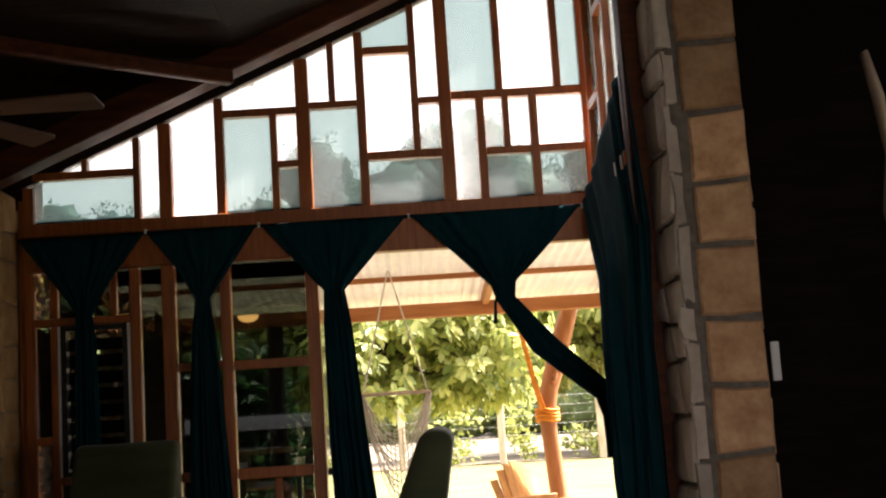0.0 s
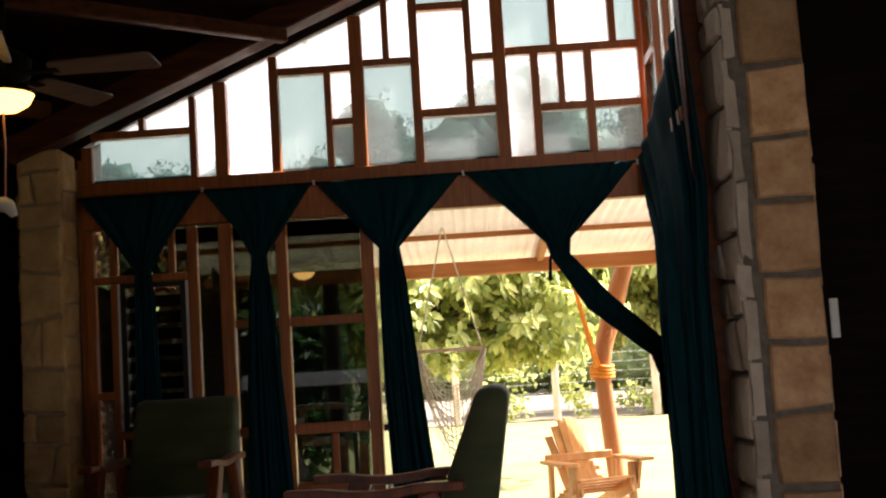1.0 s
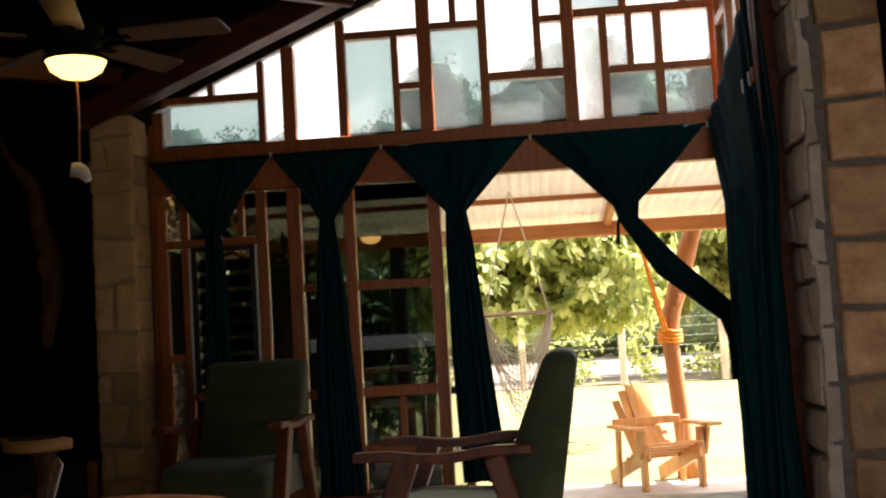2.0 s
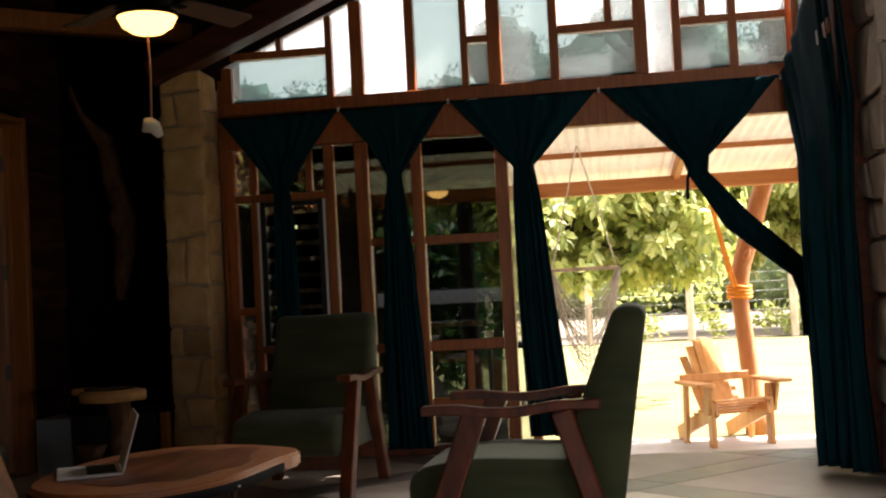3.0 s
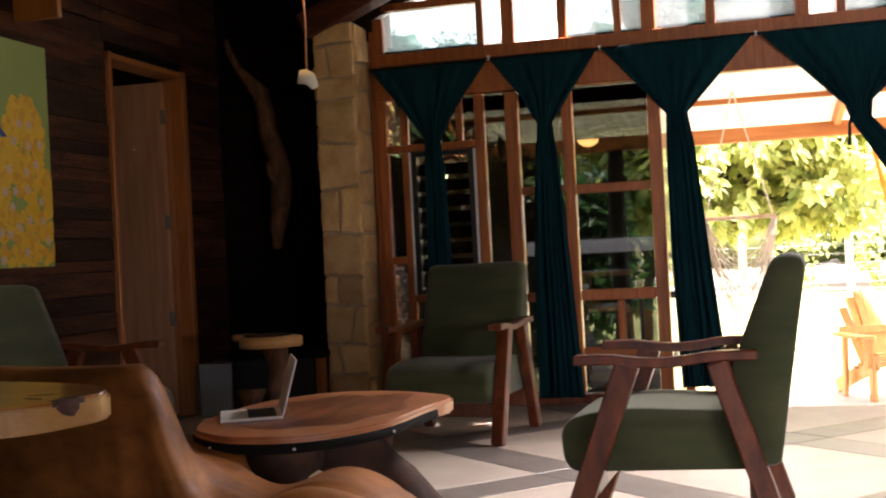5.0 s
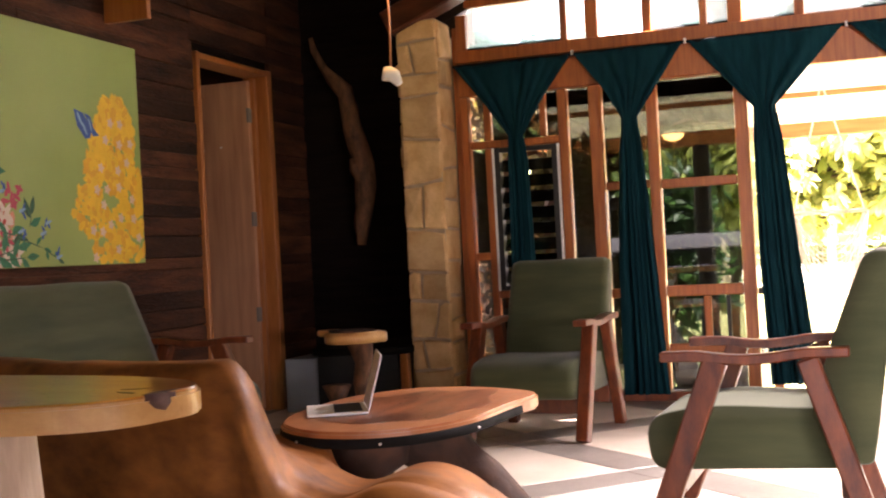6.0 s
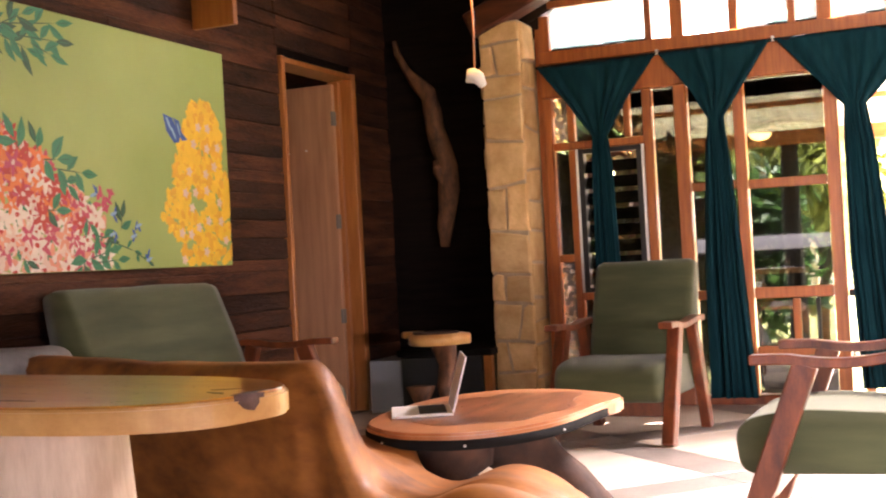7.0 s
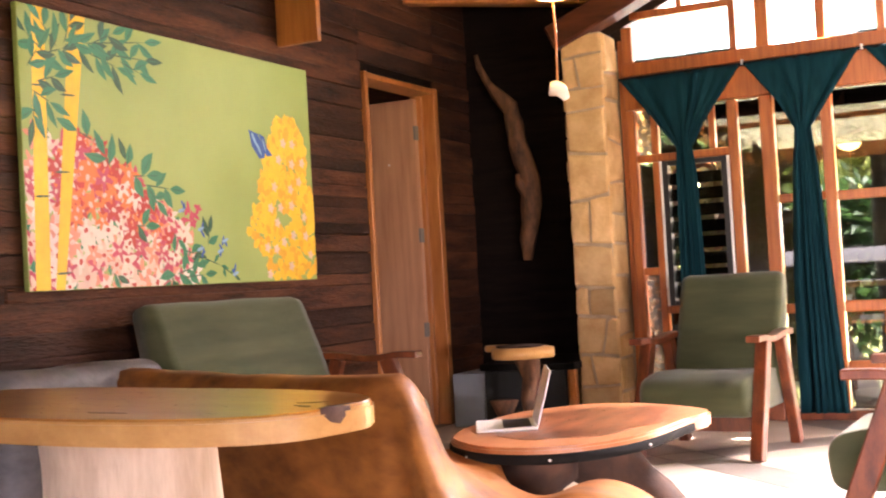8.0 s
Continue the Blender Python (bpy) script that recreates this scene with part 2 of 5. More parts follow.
def box(x0, x1, y0, y1, z0, z1, bevel=0.0, bm=None, segs=1):
    own = bm or bmesh.new()
    m = Matrix.Translation(((x0 + x1) / 2, (y0 + y1) / 2, (z0 + z1) / 2)) @ Matrix.Diagonal((x1 - x0, y1 - y0, z1 - z0, 1))
    made = bmesh.ops.create_cube(own, size=1, matrix=m)
    if bevel:
        edges = list({e for v in made["verts"] for e in v.link_edges})
        bmesh.ops.bevel(own, geom=edges, offset=bevel, segments=segs, affect="EDGES", profile=0.5)
    return own


def beam(p, q, w, h, bevel=0.006, bm=None, up=(0, 0, 1)):
    """A squared timber from p to q, w wide and h high."""
    own = bm or bmesh.new()
    p, q = Vector(p), Vector(q)
    d = (q - p).normalized()
    side = d.cross(Vector(up)).normalized()
    top = side.cross(d)
    rot = Matrix((side, d, top)).transposed().to_4x4()
    m = Matrix.Translation((p + q) / 2) @ rot @ Matrix.Diagonal((w, (q - p).length, h, 1))
    made = bmesh.ops.create_cube(own, size=1, matrix=m)
    if bevel:
        edges = list({e for v in made["verts"] for e in v.link_edges})
        bmesh.ops.bevel(own, geom=edges, offset=bevel, segments=1, affect="EDGES")
    return own


def tube(points, radii, sides=10, bm=None, wobble=0.0, seed=0, cap=True, flat=1.0):
    """A tapered limb along points."""
    own = bm or bmesh.new()
    rng = random.Random(seed)
    pts = [Vector(p) for p in points]
    rings = []
    for i, p in enumerate(pts):
        d = (pts[min(i + 1, len(pts) - 1)] - pts[max(i - 1, 0)]).normalized()
        ref = Vector((1, 0, 0)) if abs(d.z) > 0.7 else Vector((0, 0, 1))
        a = d.cross(ref).normalized()
        b = d.cross(a)
        ring = []
        for k in range(sides):
            t = 2 * math.pi * k / sides
            r = radii[i] * (1 + wobble * (rng.random() - 0.5) * 2)
            ring.append(own.verts.new(p + a * math.cos(t) * r + b * math.sin(t) * r * flat))
        rings.append(ring)
    for r0, r1 in zip(rings, rings[1:]):
        for k in range(sides):
            own.faces.new((r0[k], r0[(k + 1) % sides], r1[(k + 1) % sides], r1[k]))
    if cap:
        own.faces.new(rings[0])
        own.faces.new(rings[-1][::-1])
    bmesh.ops.recalc_face_normals(own, faces=own.faces)
    return own


def prism(outline, z0, z1, bevel=0.0, segs=2, bm=None):
    """A slab with the given outline (x, y)."""
    own = bm or bmesh.new()
    lo = [own.verts.new((x, y, z0)) for x, y in outline]
    hi = [own.verts.new((x, y, z1)) for x, y in outline]
    n = len(outline)
    faces = [own.faces.new(lo[::-1]), own.faces.new(hi)]
    for k in range(n):
        faces.append(own.faces.new((lo[k], lo[(k + 1) % n], hi[(k + 1) % n], hi[k])))
    bmesh.ops.recalc_face_normals(own, faces=faces)
    if bevel:
        rim = [e for e in own.edges if abs(e.verts[0].co.z - e.verts[1].co.z) < 1e-6]
        bmesh.ops.bevel(own, geom=rim, offset=bevel, segments=segs, affect="EDGES")
    return own


def lathe(profile, sides=20, bm=None, at=(0, 0, 0)):
    """A turned shape from (radius, z) pairs."""
    own = bm or bmesh.new()
    rings = []
    for r, z in profile:
        rings.append([own.verts.new((at[0] + r * math.cos(2 * math.pi * k / sides), at[1] + r * math.sin(2 * math.pi * k / sides), at[2] + z)) for k in range(sides)])
    for r0, r1 in zip(rings, rings[1:]):
        for k in range(sides):
            own.faces.new((r0[k], r0[(k + 1) % sides], r1[(k + 1) % sides], r1[k]))
    own.faces.new(rings[0][::-1])
    own.faces.new(rings[-1])
    return own

# ---- the room ----
YF, XL, XR, YB = 7.95, -3.79, 1.32, -4.5      # front wall, left wall, glazed return, back wall
SILL, RAKE0, RAKE = 2.385, 3.685, 0.425      # foot of the upper glazing; the rake's height at x = 0 and its slope


def rake(x):
    return RAKE0 + RAKE * x


STEP_X, STEP_Y = -0.43, 7.55      # the floor ends in a step at the open doorway
bm = box(-4.2, STEP_X, YB - 0.2, YF + 0.12, -0.45, -0.006)
box(STEP_X, 5.2, YB - 0.2, STEP_Y, -0.45, -0.006, bm=bm)
floor_ob = structure("floor", bm, GROUT, "cream and grey tiled floor with diagonal bands", "floor")

# left wall with its door opening
DOOR_Y0, DOOR_Y1, DOOR_TOP = 6.68, 7.70, 2.36
bm = box(XL - 0.16, XL - 0.03, YB, DOOR_Y0 + 0.04, 0, 3.45)
box(XL - 0.16, XL - 0.03, DOOR_Y1 - 0.04, 8.42, 0, 3.45, bm=bm)
box(XL - 0.16, XL - 0.03, DOOR_Y0 + 0.04, DOOR_Y1 - 0.04, DOOR_TOP - 0.04, 3.45, bm=bm)
wall_left = structure("wall_west", bm, BLACK_PLANK, "dark brown wall of rough horizontal planks", "wall")
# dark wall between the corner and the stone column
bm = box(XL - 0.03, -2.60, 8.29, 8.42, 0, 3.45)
# unseen filler behind the column, added to stop the sun leaking in
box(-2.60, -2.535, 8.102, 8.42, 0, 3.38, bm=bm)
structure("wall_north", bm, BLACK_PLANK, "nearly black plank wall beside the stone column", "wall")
# a dim passage behind the door
bm = box(-5.4, -5.3, 5.8, 8.6, 0, 2.95)
box(-5.3, XL - 0.16, 5.8, 5.9, 0, 2.95, bm=bm)
box(-5.3, XL - 0.16, 8.5, 8.6, 0, 2.95, bm=bm)
box(-5.3, XL - 0.16, 5.9, 8.5, -0.1, -0.01, bm=bm)
box(-5.3, XL - 0.16, 5.9, 8.5, 2.86, 2.95, bm=bm)
structure("passage_wall", bm, DARK_PLANK, "dim plank walls of the room behind the door", "wall")

# ceiling: level over the left side, then rising with the rake
bm = box(XL - 0.2, -0.99, YB, 8.5, 3.40, 3.49)
for x0, x1, z0, z1 in ((-1.0, XR + 0.25, rake(-1.0) + 0.14, rake(XR + 0.25) + 0.14), (XR + 0.25, 5.2, rake(XR + 0.25) + 0.14, 3.2)):
    vs = [bm.verts.new(c) for c in ((x0, YB, z0), (x1, YB, z1), (x1, YF + 0.3, z1), (x0, YF + 0.3, z0), (x0, YB, z0 + 0.09), (x1, YB, z1 + 0.09), (x1, YF + 0.3, z1 + 0.09), (x0, YF + 0.3, z0 + 0.09))]
    for f in ((0, 1, 2, 3), (7, 6, 5, 4), (0, 4, 5, 1), (1, 5, 6, 2), (2, 6, 7, 3), (3, 7, 4, 0)):
        bm.faces.new([vs[k] for k in f])
bmesh.ops.recalc_face_normals(bm, faces=bm.faces)
structure("ceiling", bm, CEILING_WOOD, "dark boarded ceiling rising with the roof", "ceiling")

# unseen walls behind and to the right of the view, with added openings sized for the daylight
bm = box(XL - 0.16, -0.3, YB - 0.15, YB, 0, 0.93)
# low slit added for the bright band mirrored in the door glass
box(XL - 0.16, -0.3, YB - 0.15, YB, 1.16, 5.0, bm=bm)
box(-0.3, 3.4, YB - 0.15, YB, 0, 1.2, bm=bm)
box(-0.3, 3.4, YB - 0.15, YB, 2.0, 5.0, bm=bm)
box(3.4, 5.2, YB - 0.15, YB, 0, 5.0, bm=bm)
structure("wall_south", bm, DARK_PLANK, "unseen plank wall with an added opening for daylight", "wall")
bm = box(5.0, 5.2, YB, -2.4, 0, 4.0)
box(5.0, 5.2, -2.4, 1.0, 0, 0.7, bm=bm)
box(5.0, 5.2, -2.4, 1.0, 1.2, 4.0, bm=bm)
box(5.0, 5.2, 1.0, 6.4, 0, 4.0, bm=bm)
structure("wall_east", bm, DARK_PLANK, "unseen plank wall with an added opening for daylight", "wall")
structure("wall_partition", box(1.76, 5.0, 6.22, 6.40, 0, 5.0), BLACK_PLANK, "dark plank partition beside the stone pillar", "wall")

# ---- front wall: upper glazing ----
glazing = tagged(new("window_1"), "raked clerestory window of red cedar bars with clear and tinted panes", "window", kind="structure")


def bar(x0, z0, x1, z1, w=0.055, d=0.09, parent=None, y=None, name="glazing_bar", mat=None):
    yy = YF if y is None else y
    level = 0.006 if abs(z1 - z0) < 0.01 else 0.0
    part(name, beam((x0, yy, z0), (x1, yy, z1), w, d - level, 0.005, up=(0, 1, 0)), mat or FRAME_WOOD, parent or glazing)


bar(-2.47, 2.345, 1.34, 2.345, 0.085, 0.13, name="sill_rail")
for x, thick in ((-2.43, 0.07), (-1.72, 0.045), (-1.53, 0.085), (-1.17, 0.06), (-0.61, 0.09), (-0.22, 0.06), (0.34, 0.085), (1.285, 0.06)):
    bar(x, SILL, x, rake(x) - 0.02 if x < 1 else 4.05, thick, 0.11 if thick > 0.08 else 0.085)
for x, z0, z1, w in ((-2.06, 2.725, rake(-2.06), 0.04), (-0.81, SILL, 3.04, 0.045), (-0.41, 3.10, rake(-0.41), 0.045), (0.14, 2.74, rake(0.14), 0.05),
                     (0.71, 3.12, 4.0, 0.05), (1.10, 3.12, 4.05, 0.05), (0.57, SILL, 3.08, 0.055), (0.74, 2.73, 3.08, 0.045), (0.925, SILL, 3.08, 0.055)):
    bar(x, z0, x, z1, w)
for x0, x1, z, w in ((-2.40, -1.74, 2.705, 0.05), (-1.14, -0.65, 3.06, 0.05), (-0.79, -0.65, 2.70, 0.045), (-0.565, -0.25, 3.085, 0.045),
                     (-0.19, 0.115, 3.44, 0.05), (-0.19, 0.30, 2.72, 0.055), (0.165, 0.30, 3.08, 0.045), (0.38, 1.255, 3.10, 0.055), (0.60, 1.255, 2.71, 0.05)):
    bar(x0, z, x1, z, w)


def pane(x0, x1, z0, z1a, z1b, mat, parent, y=YF, name="pane"):
    """A thin sheet of glass with a level or raked head."""
    bm = bmesh.new()
    lo = [(x0, z0), (x1, z0), (x1, z1b), (x0, z1a)]
    a = [bm.verts.new((x, y - 0.003, z)) for x, z in lo]
    b = [bm.verts.new((x, y + 0.003, z)) for x, z in lo]
    bm.faces.new(a)
    bm.faces.new(b[::-1])
    for k in range(4):
        bm.faces.new((a[k], b[k], b[(k + 1) % 4], a[(k + 1) % 4]))
    ob = part(name, bm, mat, parent)
    ob.visible_shadow = False
    return ob


west_panes = ((-2.40, -1.74, SILL, 2.69, TINTED), (-2.40, -2.08, 2.73, 0, CLEAR), (-2.04, -1.74, 2.73, 0, CLEAR), (-1.70, -1.57, SILL, 0, CLEAR),
                            (-1.49, -1.20, SILL, 0, CLEAR), (-1.14, -0.83, SILL, 3.035, TINTED), (-0.79, -0.65, SILL, 2.68, TINTED), (-0.79, -0.65, 2.72, 3.035, CLEAR),
                            (-1.14, -0.65, 3.085, 0, CLEAR), (-0.565, -0.25, SILL, 3.065, TINTED), (-0.565, -0.43, 3.11, 0, CLEAR), (-0.39, -0.25, 3.11, 0, CLEAR))
east_panes = ((-0.19, 0.30, SILL, 2.695, TINTED), (-0.19, 0.115, 2.745, 3.415, CLEAR), (-0.19, 0.115, 3.465, 0, TINTED), (0.165, 0.30, 2.745, 3.06, CLEAR),
                            (0.165, 0.30, 3.10, 0, CLEAR), (0.385, 0.545, SILL, 3.075, CLEAR), (0.60, 0.90, SILL, 2.685, TINTED), (0.95, 1.255, SILL, 2.685, TINTED),
                            (0.60, 0.72, 2.735, 3.075, CLEAR), (0.76, 0.90, 2.735, 3.075, CLEAR), (0.95, 1.255, 2.735, 3.075, CLEAR),
                            (0.385, 0.685, 3.125, 4.0, TINTED), (0.735, 1.075, 3.125, 4.0, CLEAR), (1.125, 1.255, 3.125, 4.0, TINTED))
for x0, x1, z0, z1, mat in west_panes + east_panes:
    pane(x0, x1, z0, z1 or rake(x0) - 0.01, z1 or rake(x1) - 0.01, mat, glazing)

for x0, x1, z0, z1, mat in west_panes + east_panes:      # a line of grime where rain gathers on the tinted panes
    if mat is TINTED and z0 == SILL:
        part("grime_strip", box(x0, x1, YF + 0.004, YF + 0.012, z0, z0 + 0.028), BLACK_PLANK, glazing, "dark line of grime along the sill")

# rafter along the rake and the beams that meet it
structure("rafter", beam((-2.85, YF - 0.30, rake(-2.85) + 0.09), (1.9, YF - 0.30, rake(1.9) + 0.09), 0.20, 0.17, 0.012), BEAM_WOOD, "dark red-brown sloping roof beam above the window", "beam")
structure("hip_beam", beam((-1.02, YF - 0.42, 3.19), (-3.2, 5.75, 3.18), 0.08, 0.09, 0.01), BEAM_WOOD, "red-brown roof beam running into the rafter", "beam")
structure("tie_beam", beam((-2.72, 8.27, 2.96), (XL - 0.02, 7.32, 2.96), 0.12, 0.13, 0.01), CASING_WOOD, "orange wooden tie beam above the column", "beam")
bm = prism([(-2.62, rake(-2.62)), (1.9, rake(1.9)), (1.9, rake(1.9) + 0.3), (-0.9, 3.52), (-2.62, 3.52)], -0.05, 0.05)
bmesh.ops.transform(bm, matrix=pose(0, YF + 0.02, 0, 90, 0, 0), verts=bm.verts)
box(-2.66, -2.46, YF - 0.02, 8.34, 2.50, 3.50, bm=bm)
structure("gable_infill", bm, CEILING_WOOD, "dark timber over the raked window head", "beam")

# return glazing at the corner
side_glazing = tagged(new("window_2"), "tall corner window of red cedar bars on the return wall", "window", kind="structure")


def side_bar(y0, z0, y1, z1, w=0.06, d=0.08):
    part("glazing_bar", beam((XR, y0, z0), (XR, y1, z1), w, d, 0.005, up=(1, 0, 0)), FRAME_WOOD, side_glazing)


side_bar(7.88, 2.345, 6.62, 2.345, 0.09, 0.11)
for y in (7.84, 7.42, 7.05, 6.66):
    side_bar(y, 2.39, y, 4.25)
side_bar(7.81, 2.95, 7.45, 2.95)
side_bar(7.39, 3.45, 7.08, 3.45)
for y0, y1 in ((7.81, 7.45), (7.39, 7.08), (7.02, 6.69)):
    bm = box(XR - 0.003, XR + 0.003, y1, y0, 2.39, 4.25)
    ob = part("pane", bm, TINTED if y0 > 7.8 else CLEAR, side_glazing)
    ob.visible_shadow = False
# unseen wall, added behind the curtain to block a bright gap
structure("wall_return", box(XR - 0.03, XR + 0.08, 6.66, 7.88, -0.4, 2.298), BLACK_PLANK, "dark plank wall added unseen under the corner window", "wall")
structure("corner_jamb", box(XR - 0.04, XR + 0.10, 6.50, 6.655, 0, 4.35, 0.01), BEAM_WOOD, "dark red-brown post between corner window and pillar", "post")
structure("corner_lath", tube([(1.335, YF - 0.11, 2.36 + 0.1 * k) for k in range(19)], [0.028 + 0.012 * (k % 2) for k in range(19)], 8), PALE_WOOD, "pale knobbly carved pole in the window corner", "pole", smooth=True)

# ---- front wall: lower bays ----
lower = tagged(new("window_3"), "cedar-framed window bay with pebbled side panes and louvres", "window", kind="structure")


def post(x0, x1, z0, z1, parent, d=0.11, y=YF, name="post", mat=None):
    part(name, box(x0, x1, y - d / 2, y + d / 2, z0, z1, 0.006), mat or FRAME_WOOD, parent)


post(-2.47, 1.34, 2.075, 2.30, lower, 0.10, name="head_board")
post(-2.46, -2.405, 0.06, 2.07, lower)
post(-2.405, -1.78, 1.715, 1.765, lower, 0.09, name="rail")
post(-2.405, -2.30, 0.96, 1.01, lower, 0.08, name="rail")
post(-2.30, -2.255, 0.06, 1.712, lower, 0.09)
post(-2.30, -2.255, 1.768, 2.07, lower, 0.08)
post(-2.255, -1.80, 0.70, 0.75, lower, 0.08, name="rail")
post(-1.915, -1.875, 1.768, 2.07, lower, 0.07)
post(-1.785, -1.725, 0.06, 2.07, lower)
post(-2.46, -0.45, 0.0, 0.058, lower, 0.20, name="threshold", mat=CHAIR_WOOD)
pane(-2.40, -2.30, 1.77, 2.07, 2.07, AMBER_GLASS, lower)
pane(-2.25, -1.92, 1.77, 2.07, 2.07, DOOR_GLASS, lower)
pane(-1.87, -1.79, 1.77, 2.07, 2.07, DOOR_GLASS, lower)
pane(-2.40, -2.31, 1.015, 1.71, 1.71, DOOR_GLASS, lower)
pane(-2.40, -2.31, 0.06, 0.955, 0.955, AMBER_GLASS, lower)
pane(-2.25, -1.79, 0.06, 0.70, 0.70, DOOR_GLASS, lower)
pane(-1.72, -1.58, 0.06, 2.07, 2.07, DOOR_GLASS, lower)
# louvre window in a black and white frame
louvre = tagged(new("window_4"), "black-framed louvre window with tilted glass slats", "window", kind="structure")
for x0, x1, mat in ((-2.252, -2.235, WHITE_PAINT), (-2.235, -2.20, BLACK_FRAME), (-1.84, -1.805, BLACK_FRAME), (-1.805, -1.788, WHITE_PAINT)):
    part("frame", box(x0, x1, YF - 0.05, YF + 0.03, 0.752, 1.712), mat, louvre)
for z in (0.752, 1.68):
    part("frame", box(-2.20, -1.84, YF - 0.045, YF + 0.025, z, z + 0.03), BLACK_FRAME, louvre)
for k in range(8):
    z = 0.84 + k * 0.107
    ob = part("slat", beam((-2.20, YF - 0.005, z), (-1.84, YF - 0.005, z), 0.006, 0.10, 0, up=(0, 0.62, 0.78)), LOUVRE_GLASS, louvre)
    ob.visible_shadow = False

doorway = tagged(new("door_2"), "pair of cedar glass doors with rails and small bars", "door", kind="structure")
post(-1.575, -1.495, 0.06, 2.07, doorway, 0.13)
post(-1.20, -1.135, 0.06, 2.07, doorway, 0.12)
post(-0.645, -0.565, 0.06, 2.07, doorway, 0.12)
post(-0.49, -0.43, 0.0, 2.07, doorway, 0.13)
post(-1.49, -1.205, 1.375, 1.43, doorway, 0.07, name="rail")
post(-1.49, -1.205, 0.67, 0.73, doorway, 0.07, name="rail")
post(-1.13, -0.65, 1.365, 1.425, doorway, 0.07, name="rail")
post(-1.13, -0.65, 0.665, 0.735, doorway, 0.07, name="rail")
post(-1.13, -0.65, 0.30, 0.36, doorway, 0.07, name="rail")
post(-0.56, -0.495, 0.66, 0.70, doorway, 0.05, name="rail", mat=BLACK_FRAME)
post(-0.90, -0.855, 0.365, 0.66, doorway, 0.06, name="bar")
post(-0.76, -0.735, 0.365, 0.66, doorway, 0.06, name="bar", mat=BLACK_FRAME)
for x0, x1, z0, z1 in ((-1.49, -1.205, 1.43, 2.07), (-1.49, -1.205, 0.73, 1.375), (-1.49, -1.205, 0.06, 0.67), (-1.13, -0.65, 1.425, 2.07), (-1.13, -0.65, 0.735, 1.365),
                       (-1.13, -0.65, 0.36, 0.665), (-1.13, -0.65, 0.06, 0.30)):
    pane(x0, x1, z0, z1, z1, DOOR_GLASS, doorway)
pane(-0.56, -0.495, 0.06, 2.07, 2.07, CLEAR, doorway)
post(1.29, 1.35, -0.1, 2.07, lower, 0.12, name="jamb")


# ---- stonework ----
def dressed_stone(outline, depth, rng, name, mat, parent, place):
    """One stone of a facing: an outline (u, v) with a worn rim and an uneven, tilted face, set at place(u, v, out)."""
    n = len(outline)
    cu, cv = sum(p[0] for p in outline) / n, sum(p[1] for p in outline) / n
    size = max(max(abs(p[0] - cu), abs(p[1] - cv)) for p in outline)
    tu, tv, lift = rng.uniform(-0.10, 0.10), rng.uniform(-0.10, 0.10), rng.uniform(-0.25, 0.25) * depth
    bm = bmesh.new()
    rings = []
    for scale, out in ((1.0, -0.03), (1.0, depth * 0.35), (0.93, depth * 0.85), (0.72, depth)):
        ring = []
        for u, v in outline:
            du, dv = (u - cu) * scale, (v - cv) * scale
            o = out if out < 0 else out + lift + (du * tu + dv * tv) * 0.6 + rng.uniform(-0.06, 0.06) * depth
            ring.append(bm.verts.new(place(cu + du, cv + dv, max(o, 0.001) if out > 0 else o)))
        rings.append(ring)
    for a, b in zip(rings, rings[1:]):
        for k in range(n):
            bm.faces.new((a[k], a[(k + 1) % n], b[(k + 1) % n], b[k]))
    heart = bm.verts.new(place(cu + rng.uniform(-0.25, 0.25) * size, cv + rng.uniform(-0.25, 0.25) * size, depth * rng.uniform(1.0, 1.35) + lift))
    for k in range(n):
        bm.faces.new((rings[-1][k], rings[-1][(k + 1) % n], heart))
    bmesh.ops.recalc_face_normals(bm, faces=bm.faces)
    part(name, bm, mat, parent)


